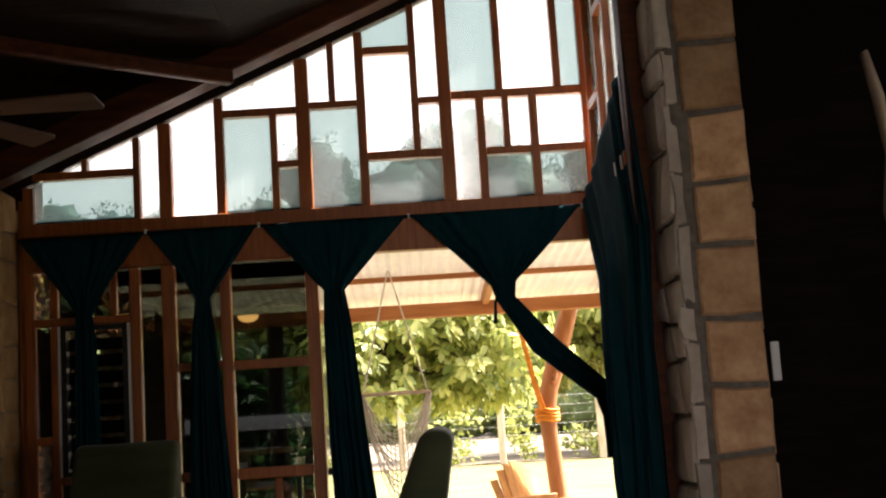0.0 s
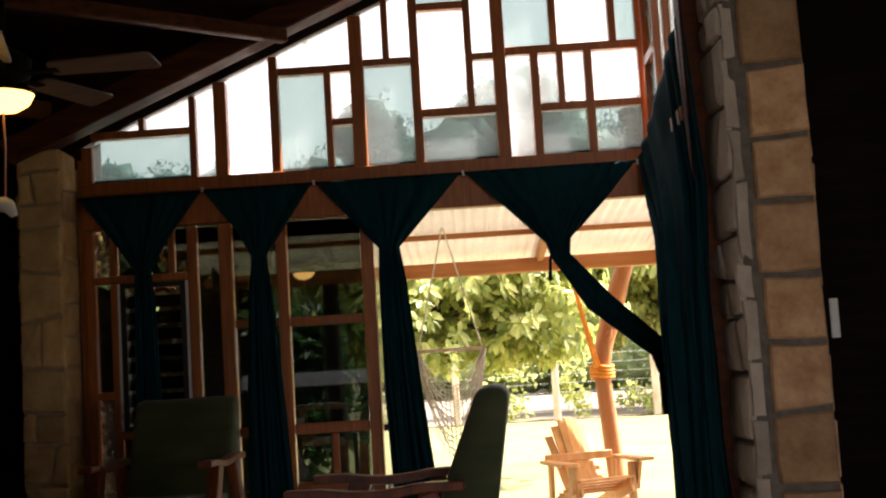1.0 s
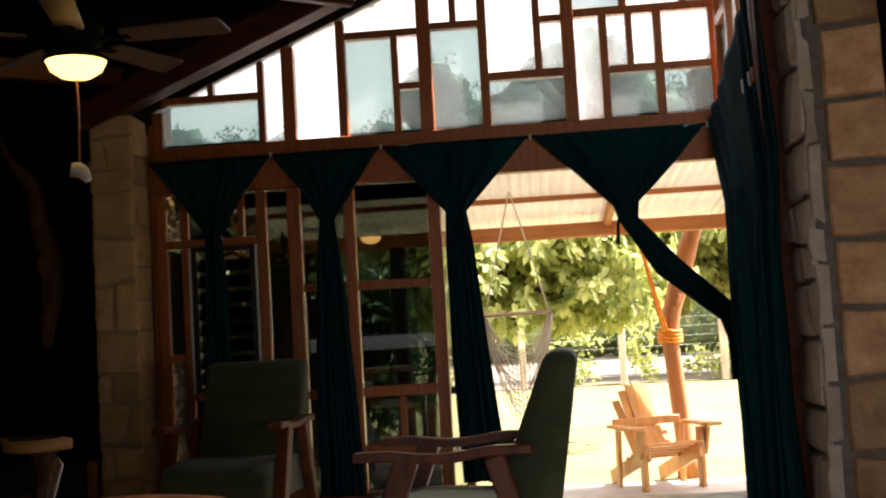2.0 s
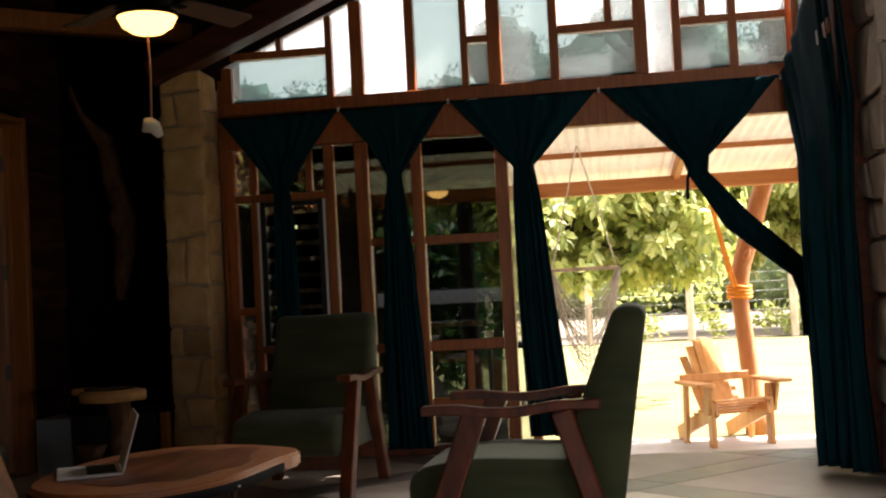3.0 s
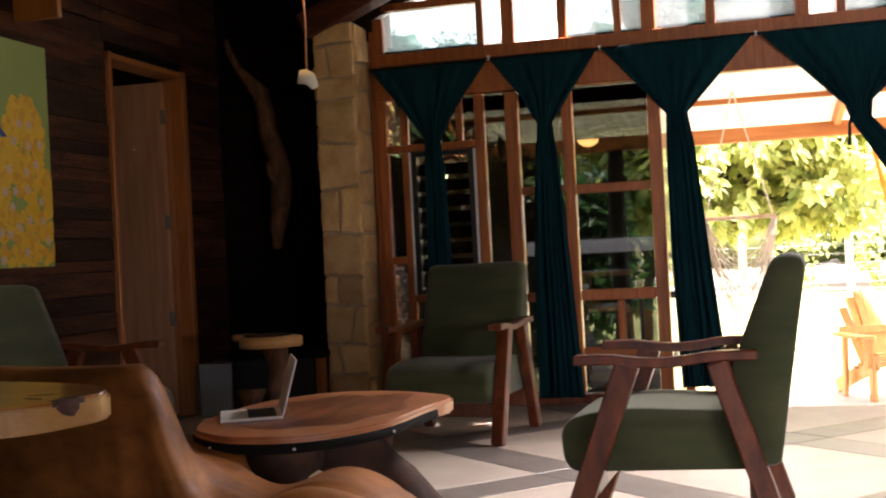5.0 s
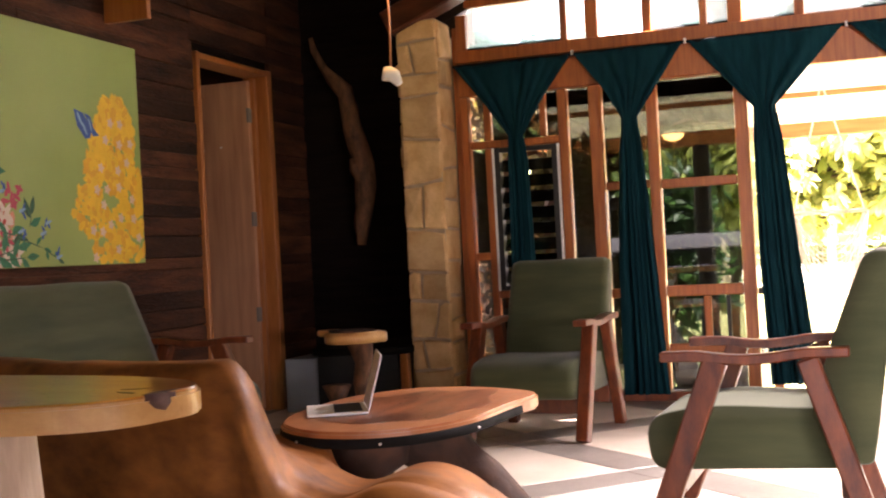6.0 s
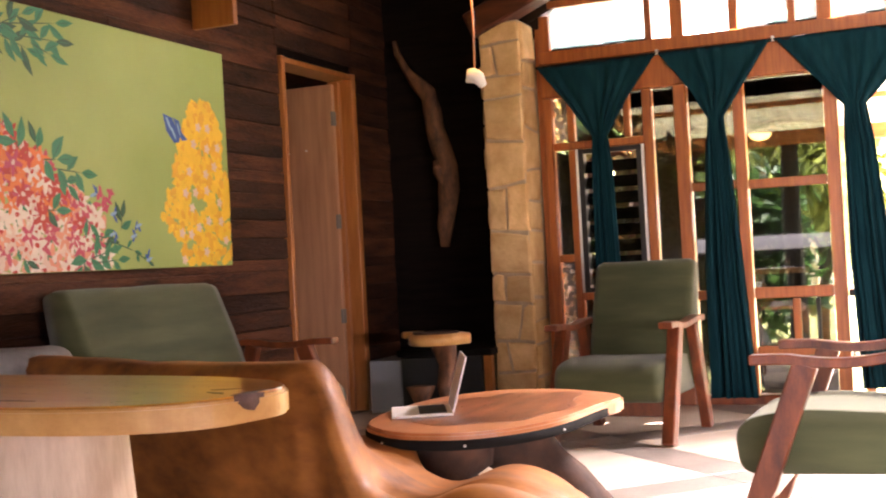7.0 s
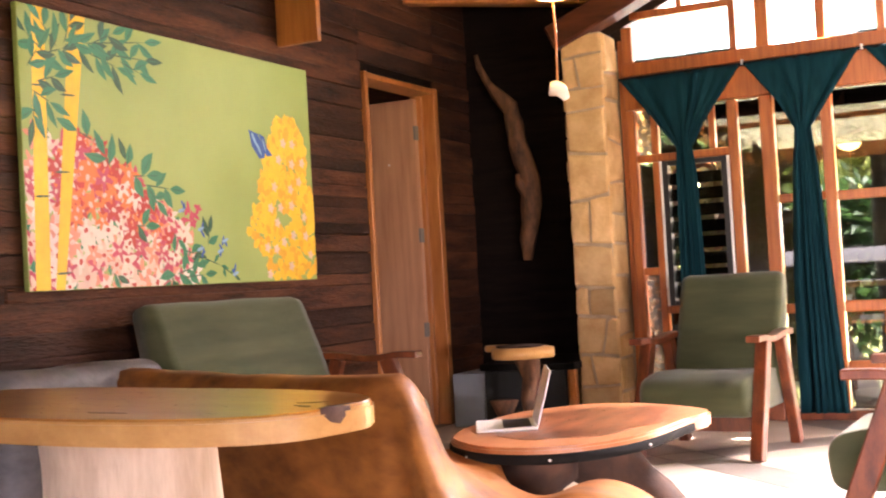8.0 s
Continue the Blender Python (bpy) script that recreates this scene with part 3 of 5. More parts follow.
def facing(parent, place, width, top, course, split, rng, mat, depth=0.022, gap=0.007, lean=0.12, ragged=0.0):
    """Uneven courses of stones over a face: one stone across, or two with a slanting joint between them."""
    z, slope = 0.0, 0.0
    while z < top - 0.02:
        h = min(rng.uniform(*course), top - z)
        if top - z - h < 0.10:
            h = top - z
        slope2 = rng.uniform(-lean, lean) if z + h < top - 0.01 else 0.0
        lo, hi = (lambda u: z + slope * (u - width / 2)), (lambda u: z + h + slope2 * (u - width / 2))
        cuts = [0.0, width]
        if rng.random() < split:
            cuts.insert(1, width * rng.uniform(0.32, 0.68))
        slants = [0.0] + [rng.uniform(-0.2, 0.2) * h for _ in cuts[1:-1]] + [0.0]
        for k in range(len(cuts) - 1):
            a0, a1, b0, b1 = cuts[k] - slants[k], cuts[k] + slants[k], cuts[k + 1] - slants[k + 1], cuts[k + 1] + slants[k + 1]
            left, right = rng.uniform(-ragged, ragged), rng.uniform(-0.3, 0.3) * ragged
            pts = [(a0 + left, lo(a0)), ((a0 + b0) / 2, lo((a0 + b0) / 2) + rng.uniform(-0.006, 0.006)), (b0 + right, lo(b0)), ((b0 + b1) / 2 + right + rng.uniform(-0.004, 0.004), (lo(b0) + hi(b1)) / 2),
                   (b1 + right, hi(b1)), ((a1 + b1) / 2, hi((a1 + b1) / 2) + rng.uniform(-0.006, 0.006)), (a1 + left, hi(a1)), ((a0 + a1) / 2 + left + rng.uniform(-0.5, 0.5) * ragged, (lo(a0) + hi(a1)) / 2)]
            cu, cv = sum(p[0] for p in pts) / 8, sum(p[1] for p in pts) / 8
            corner = rng.choice((0, 2, 4, 6))
            out = []
            for q, (u, v) in enumerate(pts):
                r = math.hypot(u - cu, v - cv)
                worn = (r - gap * 1.3 - (0.022 * rng.random() if q == corner else 0.004 if q % 2 == 0 else 0)) / r
                out.append((cu + (u - cu) * worn, cv + (v - cv) * worn))
            dressed_stone(out, depth * rng.uniform(0.7, 1.25), rng, "stone", mat, parent, place)
        z += h
        slope = slope2


column = tagged(new("column_left"), "column of irregular yellow sandstone blocks beside the windows", "column", kind="structure")
rngs = random.Random(5)
part("core", box(-2.785, -2.525, 7.635, 8.10, 0, 2.58), MORTAR, column)
facing(column, lambda u, v, o: (-2.80 + u, 7.637 - o, v), 0.29, 2.58, (0.13, 0.33), 0.6, rngs, STONE, 0.024)
facing(column, lambda u, v, o: (-2.527 + o, 7.64 + u, v), 0.28, 2.58, (0.12, 0.30), 0.25, rngs, STONE, 0.020)
facing(column, lambda u, v, o: (-2.783 - o, 7.64 + u, v), 0.44, 2.58, (0.10, 0.22), 0.7, rngs, STONE, 0.026)
structure("trim", box(-2.505, -2.425, YF - 0.02, YF + 0.10, 0, 2.56, 0.006), FRAME_WOOD, "red-brown filler board between column and window", "trim")
pillar = tagged(new("column_right"), "tall pillar of squared sandstone blocks with wide mortar joints", "column", kind="structure")
rngs = random.Random(9)
part("core", box(1.405, 1.775, 6.022, 6.60, 0, 4.4), GREY_MORTAR, pillar)
facing(pillar, lambda u, v, o: (1.458 + u, 6.024 - o, v), 0.332, 4.4, (0.32, 0.375), 0.0, rngs, RED_STONE, 0.042, 0.012, 0.07, 0.020)
facing(pillar, lambda u, v, o: (1.385 + u, 6.026 - o, v), 0.062, 4.4, (0.16, 0.42), 0.0, rngs, LIT_STONE, 0.014, 0.004, 0.2, 0.022)
facing(pillar, lambda u, v, o: (1.407 - o, 6.03 + u, v), 0.55, 4.4, (0.15, 0.40), 0.9, rngs, LIT_STONE, 0.034, 0.010, 0.10)
facing(pillar, lambda u, v, o: (1.773 + o, 6.03 + u, v), 0.18, 4.4, (0.30, 0.38), 0.0, rngs, RED_STONE, 0.016, 0.008, 0.05)

# ---- door in the left wall ----
door = tagged(new("door_1"), "orange-cased doorway with a brown door standing open inwards", "door", kind="structure")
part("casing", box(XL - 0.17, XL + 0.02, DOOR_Y0 + 0.006, DOOR_Y0 + 0.045, 0, DOOR_TOP, 0.006), CASING_WOOD, door)
part("casing", box(XL - 0.17, XL + 0.02, DOOR_Y1 - 0.05, DOOR_Y1 + 0.018, 0, DOOR_TOP, 0.006), CASING_WOOD, door)
part("casing", box(XL - 0.17, XL + 0.017, DOOR_Y0 + 0.006, DOOR_Y1 + 0.018, DOOR_TOP - 0.042, DOOR_TOP - 0.005, 0.006), CASING_WOOD, door)
part("stop_lath", box(XL - 0.11, XL - 0.07, DOOR_Y1 - 0.085, DOOR_Y1 - 0.05, 0, DOOR_TOP - 0.055, 0.004), CASING_WOOD, door)
leaf = part("leaf", box(XL - 1.02, XL - 0.10, DOOR_Y1 - 0.125, DOOR_Y1 - 0.085, 0.02, DOOR_TOP - 0.07, 0.004), DOOR_WOOD, door, "brown wooden door leaf standing open")
HINGE = plain("dull steel", (0.22, 0.21, 0.20), 0.45, 0.5)
for z in (0.62, 1.28, 2.0):
    part("hinge", box(XL - 0.115, XL - 0.095, DOOR_Y1 - 0.132, DOOR_Y1 - 0.082, z, z + 0.10, 0.003), HINGE, leaf)
for k in range(4):
    part("nail", box(XL - 0.75 + k * 0.14, XL - 0.735 + k * 0.14, DOOR_Y1 - 0.128, DOOR_Y1 - 0.122, 1.80 + 0.012 * k, 1.812 + 0.012 * k), SILVER, leaf)


# ---- armchairs ----
def wavy_arm(x, w=0.075):
    """An arm board, wide at both ends and dipping in the middle."""
    bm = bmesh.new()
    n = 14
    rows = []
    for k in range(n + 1):
        t = k / n
        y = -0.33 + 0.62 * t
        dip = 0.018 * math.sin(math.pi * min(1, max(0, (t - 0.2) / 0.55)))
        half = w / 2 - 0.006 * math.sin(math.pi * t)
        z = 0.632 - dip + 0.006 * t
        rows.append([bm.verts.new((x + sx * half, y, z + dz)) for sx, dz in ((-1, -0.034), (1, -0.034), (1, 0), (-1, 0))])
    for a, b in zip(rows, rows[1:]):
        for k in range(4):
            bm.faces.new((a[k], a[(k + 1) % 4], b[(k + 1) % 4], b[k]))
    bm.faces.new(rows[0][::-1])
    bm.faces.new(rows[-1])
    bmesh.ops.recalc_face_normals(bm, faces=bm.faces)
    bmesh.ops.bevel(bm, geom=[e for e in bm.edges if e.calc_face_angle(0) > 1.0], offset=0.005, segments=1, affect="EDGES")
    return bm


def cushion(profile, w, seed=0, bulge=0.006):
    """An upholstered block: a rounded (y, z) profile drawn out over the width w, with crowned sides."""
    bm = bmesh.new()
    n = 24
    rng = random.Random(seed)
    cy = sum(p[0] for p in profile) / len(profile)
    cz = sum(p[1] for p in profile) / len(profile)
    rings = []
    for k in range(n + 1):
        t = -1 + 2 * k / n
        s = 1 - 0.035 * abs(t) ** 40
        x = t * w / 2
        ring = []
        for y, z in profile:
            j = noise.noise(Vector((x * 3 + seed, y * 5, z * 5))) * bulge
            ring.append(bm.verts.new((x + (bulge if abs(t) == 1 else 0) * t, cy + (y - cy) * s + j, cz + (z - cz) * s + j)))
        rings.append(ring)
    m = len(profile)
    for a, b in zip(rings, rings[1:]):
        for k in range(m):
            bm.faces.new((a[k], a[(k + 1) % m], b[(k + 1) % m], b[k]))
    bm.faces.new(rings[0][::-1])
    bm.faces.new(rings[-1])
    bmesh.ops.recalc_face_normals(bm, faces=bm.faces)
    return bm


def rounded(points, r=0.04, n=4):
    """A closed outline with its corners rounded."""
    out = []
    m = len(points)
    for i in range(m):
        p, a, b = Vector(points[i]), Vector(points[i - 1]), Vector(points[(i + 1) % m])
        ra = min(r[i] if isinstance(r, (list, tuple)) else r, (a - p).length * 0.48, (b - p).length * 0.48)
        s, e = p + (a - p).normalized() * ra, p + (b - p).normalized() * ra
        for k in range(n + 1):
            t = k / n
            q = s * (1 - t) ** 2 + p * 2 * t * (1 - t) + e * t * t
            out.append((q.x, q.y))
    return out


def armchair(m, w, label, category="armchair", group="green armchairs"):
    ob = thing("armchair" if w < 0.8 else "loveseat", m, label, category, group)
    part("seat", cushion(rounded([(-0.395, 0.215), (-0.412, 0.40), (-0.19, 0.445), (0.24, 0.425), (0.29, 0.225)], [0.06, 0.12, 0.12, 0.02, 0.02], 6), w - 0.15, 1), FABRIC, ob, "sage green velour seat cushion", True)
    part("backrest", cushion(rounded([(0.15, 0.40), (0.21, 0.60), (0.355, 0.955), (0.465, 0.945), (0.345, 0.235), (0.24, 0.235)], [0.02, 0.25, 0.05, 0.06, 0.03, 0.02], 6), w - 0.146, 2), FABRIC, ob, "tall reclined green velour back", True)
    for s in (-1, 1):
        x = s * (w / 2 - 0.035)
        part("armrest", wavy_arm(x), CHAIR_WOOD, ob)
        part("front_leg", beam((x, -0.145, 0.60), (x + s * 0.004, -0.375, 0.0), 0.065, 0.082, 0.006, up=(0, 1, 0.3)), CHAIR_WOOD, ob)
        part("rear_leg", beam((x, 0.155, 0.60), (x + s * 0.004, 0.345, 0.0), 0.058, 0.072, 0.006, up=(0, 1, 0.3)), CHAIR_WOOD, ob)
    part("front_rail", box(-w / 2 + 0.06, w / 2 - 0.06, -0.30, -0.27, 0.14, 0.235, 0.005), CHAIR_WOOD, ob)
    part("rear_rail", box(-w / 2 + 0.06, w / 2 - 0.06, 0.24, 0.27, 0.13, 0.225, 0.005), CHAIR_WOOD, ob)
    return ob


armchair(pose(-1.645, 6.60, 0, 0, 0, -5.5), 0.71, "sage green upholstered armchair with splayed red-brown legs by the windows")
armchair(pose(-0.30, 4.53, 0, 0, 0, -92), 0.71, "sage green upholstered armchair with wavy wooden arms beside the coffee table")
armchair(pose(-3.24, 4.91, 0.02, 0, 0, 90), 1.36, "wide green upholstered loveseat under the flower painting", "sofa", "")

# ---- coffee table and laptop ----
def live_edge(cx, cy, a, b, power=2.0, wob=0.03, n=56, seed=0):
    out = []
    for k in range(n):
        t = 2 * math.pi * k / n
        c, s = math.cos(t), math.sin(t)
        r = (abs(c) ** power + abs(s) ** power) ** (-1 / power)
        r *= 1 + wob * noise.noise(Vector((c * 1.6 + seed, s * 1.6, seed))) * 2
        out.append((cx + a * r * c, cy + b * r * s))
    return out


ROOT = material("dark root wood", (0.010, 0.005, 0.004), (0.075, 0.032, 0.016), 0.9, 7, (1, 1, 1), 0.6, 30, spread=0.4)
table = thing("coffee_table", pose(-1.60, 4.26, 0), "low coffee table with an oval polished slab and iron rim", "coffee table")
outline = live_edge(0, 0, 0.395, 0.63, 2.3, 0.03, seed=3)
outline = [(x + 0.06 * math.exp(-((x - 0.4) ** 2 + (y - 0.33) ** 2) * 40), y + 0.02 * math.exp(-((x - 0.4) ** 2 + (y - 0.33) ** 2) * 40)) for x, y in outline]
part("tabletop", prism(outline, 0.396, 0.452, 0.010), SLAB_TOP, table, "polished orange-brown slab with dark streaked heartwood")
part("heartwood", prism(live_edge(0.035, 0.03, 0.275, 0.47, 2.2, 0.16, 90, seed=15), 0.4515, 0.4535), HEARTWOOD, table, "dark purple-brown heartwood")
rim = part("rim", prism([(x * 1.012, y * 1.012) for x, y in outline if not (x > 0.37 and y > 0.2)], 0.397, 0.430, 0.004, 1), IRON, table, "black iron band round the edge", True)
for k in range(8):
    x, y = outline[(k * 7 + 3) % 56]
    if not (x > 0.28 and y > 0.1):
        bm = bmesh.new()
        bmesh.ops.create_icosphere(bm, subdivisions=1, radius=0.005, matrix=Matrix.Translation((x * 1.02, y * 1.02, 0.412)))
        part("stud", bm, SILVER, rim)
for px, py, fx, fy, seed in ((-0.20, 0.22, -0.40, 0.30, 1), (0.10, -0.05, 0.36, 0.02, 2), (-0.05, -0.25, -0.16, -0.50, 3)):
    mid = ((px + fx) / 2 + 0.05, (py + fy) / 2, 0.18)
    part("leg", tube([(px, py, 0.374), (px, py, 0.345), (px * 0.7 + fx * 0.3, py * 0.7 + fy * 0.3, 0.26), mid, (fx, fy, 0.03), (fx * 1.05, fy, 0.0)], [0.15, 0.14, 0.10, 0.085, 0.11, 0.12], 12, wobble=0.10, seed=seed), ROOT, table, "dark root leg", True)

laptop = thing("laptop", pose(-1.80, 4.13, 0.4545, 0, 0, 25), "open silver laptop with black keyboard on the coffee table", "laptop")
base = part("base", box(-0.135, 0.085, -0.150, 0.150, 0, 0.010, 0.003), SILVER, laptop)
part("keyboard", box(-0.035, 0.065, -0.13, 0.13, 0.0102, 0.0115), KEYCAPS, base)
part("trackpad", box(-0.120, -0.048, -0.05, 0.05, 0.0102, 0.0110), WHITE_PAINT, base)
bm = box(-0.003, 0.003, -0.155, 0.155, 0, 0.203, 0.002)
bmesh.ops.transform(bm, matrix=pose(0.085, 0, 0.012, 0, 16, 0), verts=bm.verts)
lid = part("lid", bm, SILVER, laptop, "silver laptop lid tilted back")
bm = box(-0.0045, -0.0035, -0.143, 0.143, 0.012, 0.193)
bmesh.ops.transform(bm, matrix=pose(0.085, 0, 0.012, 0, 16, 0), verts=bm.verts)
part("screen", bm, WHITE_PAINT, lid, "pale washed-out screen")

# ---- dining table and carved trunk bench ----
dining = thing("dining_table", pose(-2.155, 2.35, 0, 0, 0, -11), "dining table of an amber lacquered slab on a pale trunk", "table")
edge = live_edge(-0.03, 0, 0.84, 0.325, 2.8, 0.012, 130, seed=8)
part("slab_edge", prism([(x, y) for x, y in edge], 0.693, 0.746, 0.006, 2), SLAB_EDGE, dining, "pale live edge of the slab")
part("tabletop", prism([(x * 0.992, y * 0.982) for x, y in edge], 0.7445, 0.7515, 0.003, 1), AMBER_TOP, dining, "glossy amber lacquered wooden top")
bm = bmesh.new()
bmesh.ops.create_icosphere(bm, subdivisions=2, radius=0.05, matrix=Matrix.Translation((0.795, 0.0, 0.735)) @ Matrix.Rotation(0.05, 4, "Z") @ Matrix.Diagonal((0.5, 1.3, 0.6, 1)))
for v in bm.verts:
    v.co += Vector((0.5, 1, 1)) * noise.noise(v.co * 30) * 0.012
    v.co.z = min(v.co.z, 0.7525)
part("bark_pocket", bm, material("bark pocket", (0.07, 0.032, 0.022), (0.20, 0.105, 0.075), 0.8, 20, bump=0.5), dining, "dark bark pocket in the slab edge", True)
CRACK = plain("dark crack", (0.05, 0.022, 0.012), 0.7)
for cx, cy, le, wi, turn, seed in ((0.68, 0.05, 0.035, 0.006, 0.5, 41), (0.715, -0.01, 0.03, 0.010, -0.3, 42), (0.30, -0.20, 0.06, 0.004, 0.05, 44), (-0.2, -0.24, 0.05, 0.004, -0.1, 45)):
    bm = prism(live_edge(0, 0, le, wi, 1.6, 0.25, 18, seed=seed), 0.7510, 0.7522)
    bmesh.ops.rotate(bm, cent=(0, 0, 0), matrix=Matrix.Rotation(turn, 3, "Z"), verts=bm.verts)
    bmesh.ops.translate(bm, vec=(cx, cy, 0), verts=bm.verts)
    part("crack", bm, CRACK, dining)
part("trunk", tube([(0.16, -0.01, 0.0), (0.15, -0.01, 0.2), (0.14, -0.01, 0.45), (0.13, -0.01, 0.62), (0.13, -0.01, 0.692)], [0.235, 0.225, 0.212, 0.21, 0.215], 26, wobble=0.02, seed=4), PALE_WOOD, dining, "pale peeled tree trunk pedestal", True)
part("mounting_plate", box(-0.34, 0.10, -0.24, 0.20, 0.677, 0.6925), IRON, dining)


def bench_section(x):
    """Back foot, front, seat height and back height of the trunk bench at x."""
    t = min(1, max(0, (x + 1.795) / 0.235))
    t = t * t * (3 - 2 * t)
    back = 0.722 + 0.008 * math.sin(x * 3.0)
    zs = 0.40 + 0.02 * math.sin(x * 2.2) - 0.085 * math.exp(-((x + 1.46) / 0.15) ** 2)
    e = min(1, max(0, (x + 1.33) / 0.36))
    drop = 1 - math.sqrt(max(0, 1 - e * e))
    yb = 3.22 + 0.39 * max(0, -1.84 - x) - 0.12 * t + 0.16 * drop
    yf = 3.90 + 0.39 * max(0, -1.84 - x) - 0.28 * t - 0.16 * drop
    zb = back * (1 - t) + (zs + 0.004) * t
    return yb, yf, zs - 0.20 * drop, max(zb - 0.20 * drop, zs - 0.20 * drop + 0.004), t


bench = thing("carved_bench", pose(0, 0, 0), "massive bench carved from one lacquered brown trunk", "bench")
bm = bmesh.new()
rings = []
xs = [-3.60 + 2.625 * k / 90 for k in range(91)]
for x in xs:
    yb, yf, zs, zb, t = bench_section(x)
    lean = 0.12 * (1 - t)
    prof = [(yb + 0.10, 0.0), (yf - 0.12, 0.0), (yf - 0.02, 0.12), (yf, zs - 0.12), (yf - 0.03, zs - 0.035), (yf - 0.10, zs), ((yf + yb) / 2 + 0.05, zs - 0.01), (yb + 0.30, zs + 0.002),
            (yb + 0.20, zs + (zb - zs) * 0.25), (yb + 0.15, zs + (zb - zs) * 0.6), (yb + 0.125 - lean * 0.2, zb - 0.03), (yb + 0.09 - lean * 0.3, zb), (yb + 0.03 - lean * 0.3, zb - 0.008), (yb - 0.01 - lean * 0.2, zb - 0.05),
            (yb - 0.01, zb * 0.6), (yb + 0.01, 0.2)]
    rings.append([bm.verts.new((x, y + 0.015 * noise.noise(Vector((x * 3, y * 3, z * 3))), z + 0.007 * noise.noise(Vector((x * 4, y * 4, z * 4 + 9))) * (z > 0.01))) for y, z in prof])
for a, b in zip(rings, rings[1:]):
    for k in range(len(a)):
        bm.faces.new((a[k], a[(k + 1) % len(a)], b[(k + 1) % len(a)], b[k]))
bm.faces.new(rings[0][::-1])
bm.faces.new(rings[-1])
bmesh.ops.recalc_face_normals(bm, faces=bm.faces)
bmesh.ops.subdivide_edges(bm, edges=[e for e in bm.edges if e.calc_length() > 0.12], cuts=1)
part("bench_body", bm, CARVED, bench, "", True)
bm = box(-3.765, -3.33, 3.22, 4.10, 0, 0.75, 0.09, segs=4)
bmesh.ops.subdivide_edges(bm, edges=[e for e in bm.edges if e.calc_length() > 0.12], cuts=4, use_grid_fill=True)
for v in bm.verts:
    v.co += Vector((1, 1, 0.8)) * noise.noise(v.co * 3.1) * 0.03 * (v.co.z > 0.02)
    v.co.x = max(v.co.x, -3.775)
part("bench_end", bm, material("grey bench wood", (0.09, 0.088, 0.090), (0.25, 0.24, 0.235), 0.6, 3.0, (0.9, 1.5, 2.0), 0.4, 16, spread=0.7), bench, "grey end of the trunk", True)

# ---- side table and low cabinet in the corner ----
cab = thing("low_cabinet", pose(-3.22, 7.88, 0), "low slate-grey cabinet with a black top in the dark corner", "cabinet")
GREY_PANEL = plain("slate grey panel", (0.020, 0.023, 0.026), 0.6)
# the doorway's light on the cabinet's side is put into this pale colour
LIT_PANEL = plain("doorway-lit blue-grey panel", (0.30, 0.33, 0.36), 0.4)
part("body", box(-0.22, 0.36, -0.37, 0.38, 0, 0.375, 0.006), GREY_PANEL, cab)
part("side_panel", box(-0.46, -0.225, -0.37, 0.38, 0, 0.36, 0.006), LIT_PANEL, cab, "blue-grey cabinet panel painted pale for doorway light")
part("top", box(-0.24, 0.44, -0.40, 0.38, 0.379, 0.425, 0.006), IRON, cab, "black cabinet top")
part("leg", box(0.375, 0.43, -0.37, -0.31, 0, 0.377, 0.004), CASING_WOOD, cab, "orange wooden cabinet leg")

side = thing("side_table", pose(-2.885, 6.85, 0), "small side table with a pale slab on a twisted root", "side table")
part("tabletop", prism(live_edge(0, 0, 0.19, 0.165, 2.2, 0.11, 40, seed=5), 0.508, 0.572, 0.006), SLAB_EDGE, side, "thick pale slab with a live edge", True)
part("inset", prism(live_edge(-0.02, 0.02, 0.14, 0.115, 2.0, 0.12, 28, seed=6), 0.5725, 0.586, 0.004), ROOT, side, "dark raised bark ring on the slab")
part("slab_ear", prism(live_edge(-0.185, 0.07, 0.085, 0.075, 2.0, 0.10, 18, seed=7), 0.548, 0.585, 0.006), SLAB_EDGE, side)
part("root", tube([(0.06, 0.0, 0.0), (0.07, 0.01, 0.12), (0.02, 0.0, 0.26), (0.06, 0.0, 0.38), (0.03, 0, 0.505)], [0.12, 0.065, 0.045, 0.06, 0.075], 10, wobble=0.18, seed=12), DRIFTWOOD, side, "twisted pale root leg", True)
part("knot", tube([(-0.10, -0.06, 0.0), (-0.10, -0.06, 0.12), (-0.10, -0.06, 0.17), (-0.10, -0.06, 0.26)], [0.05, 0.03, 0.05, 0.085], 9, wobble=0.12, seed=14), DRIFTWOOD, side, "", True)

drift = thing("driftwood_branch", pose(-3.48, 8.22, 1.12), "long weathered driftwood branch hung on the dark wall", "wall ornament")
part("branch", tube([(0.12, 0, 0.0), (0.135, -0.01, 0.14), (0.165, -0.02, 0.28), (0.18, -0.03, 0.41), (0.175, -0.03, 0.58), (0.14, -0.03, 0.72), (0.10, -0.02, 0.86), (0.085, -0.02, 1.0), (0.06, -0.02, 1.12), (-0.04, -0.01, 1.22), (-0.11, -0.01, 1.31), (-0.18, 0, 1.44), (-0.20, 0, 1.54)],
                    [0.026, 0.040, 0.050, 0.056, 0.058, 0.052, 0.048, 0.046, 0.044, 0.034, 0.024, 0.018, 0.012], 14, wobble=0.26, seed=21, flat=1.3), DRIFTWOOD, drift, "", True)
part("knot", tube([(0.10, -0.06, 0.62), (0.13, -0.075, 0.55), (0.15, -0.06, 0.46)], [0.02, 0.04, 0.02], 8, wobble=0.2, seed=22), DRIFTWOOD, drift, "", True)

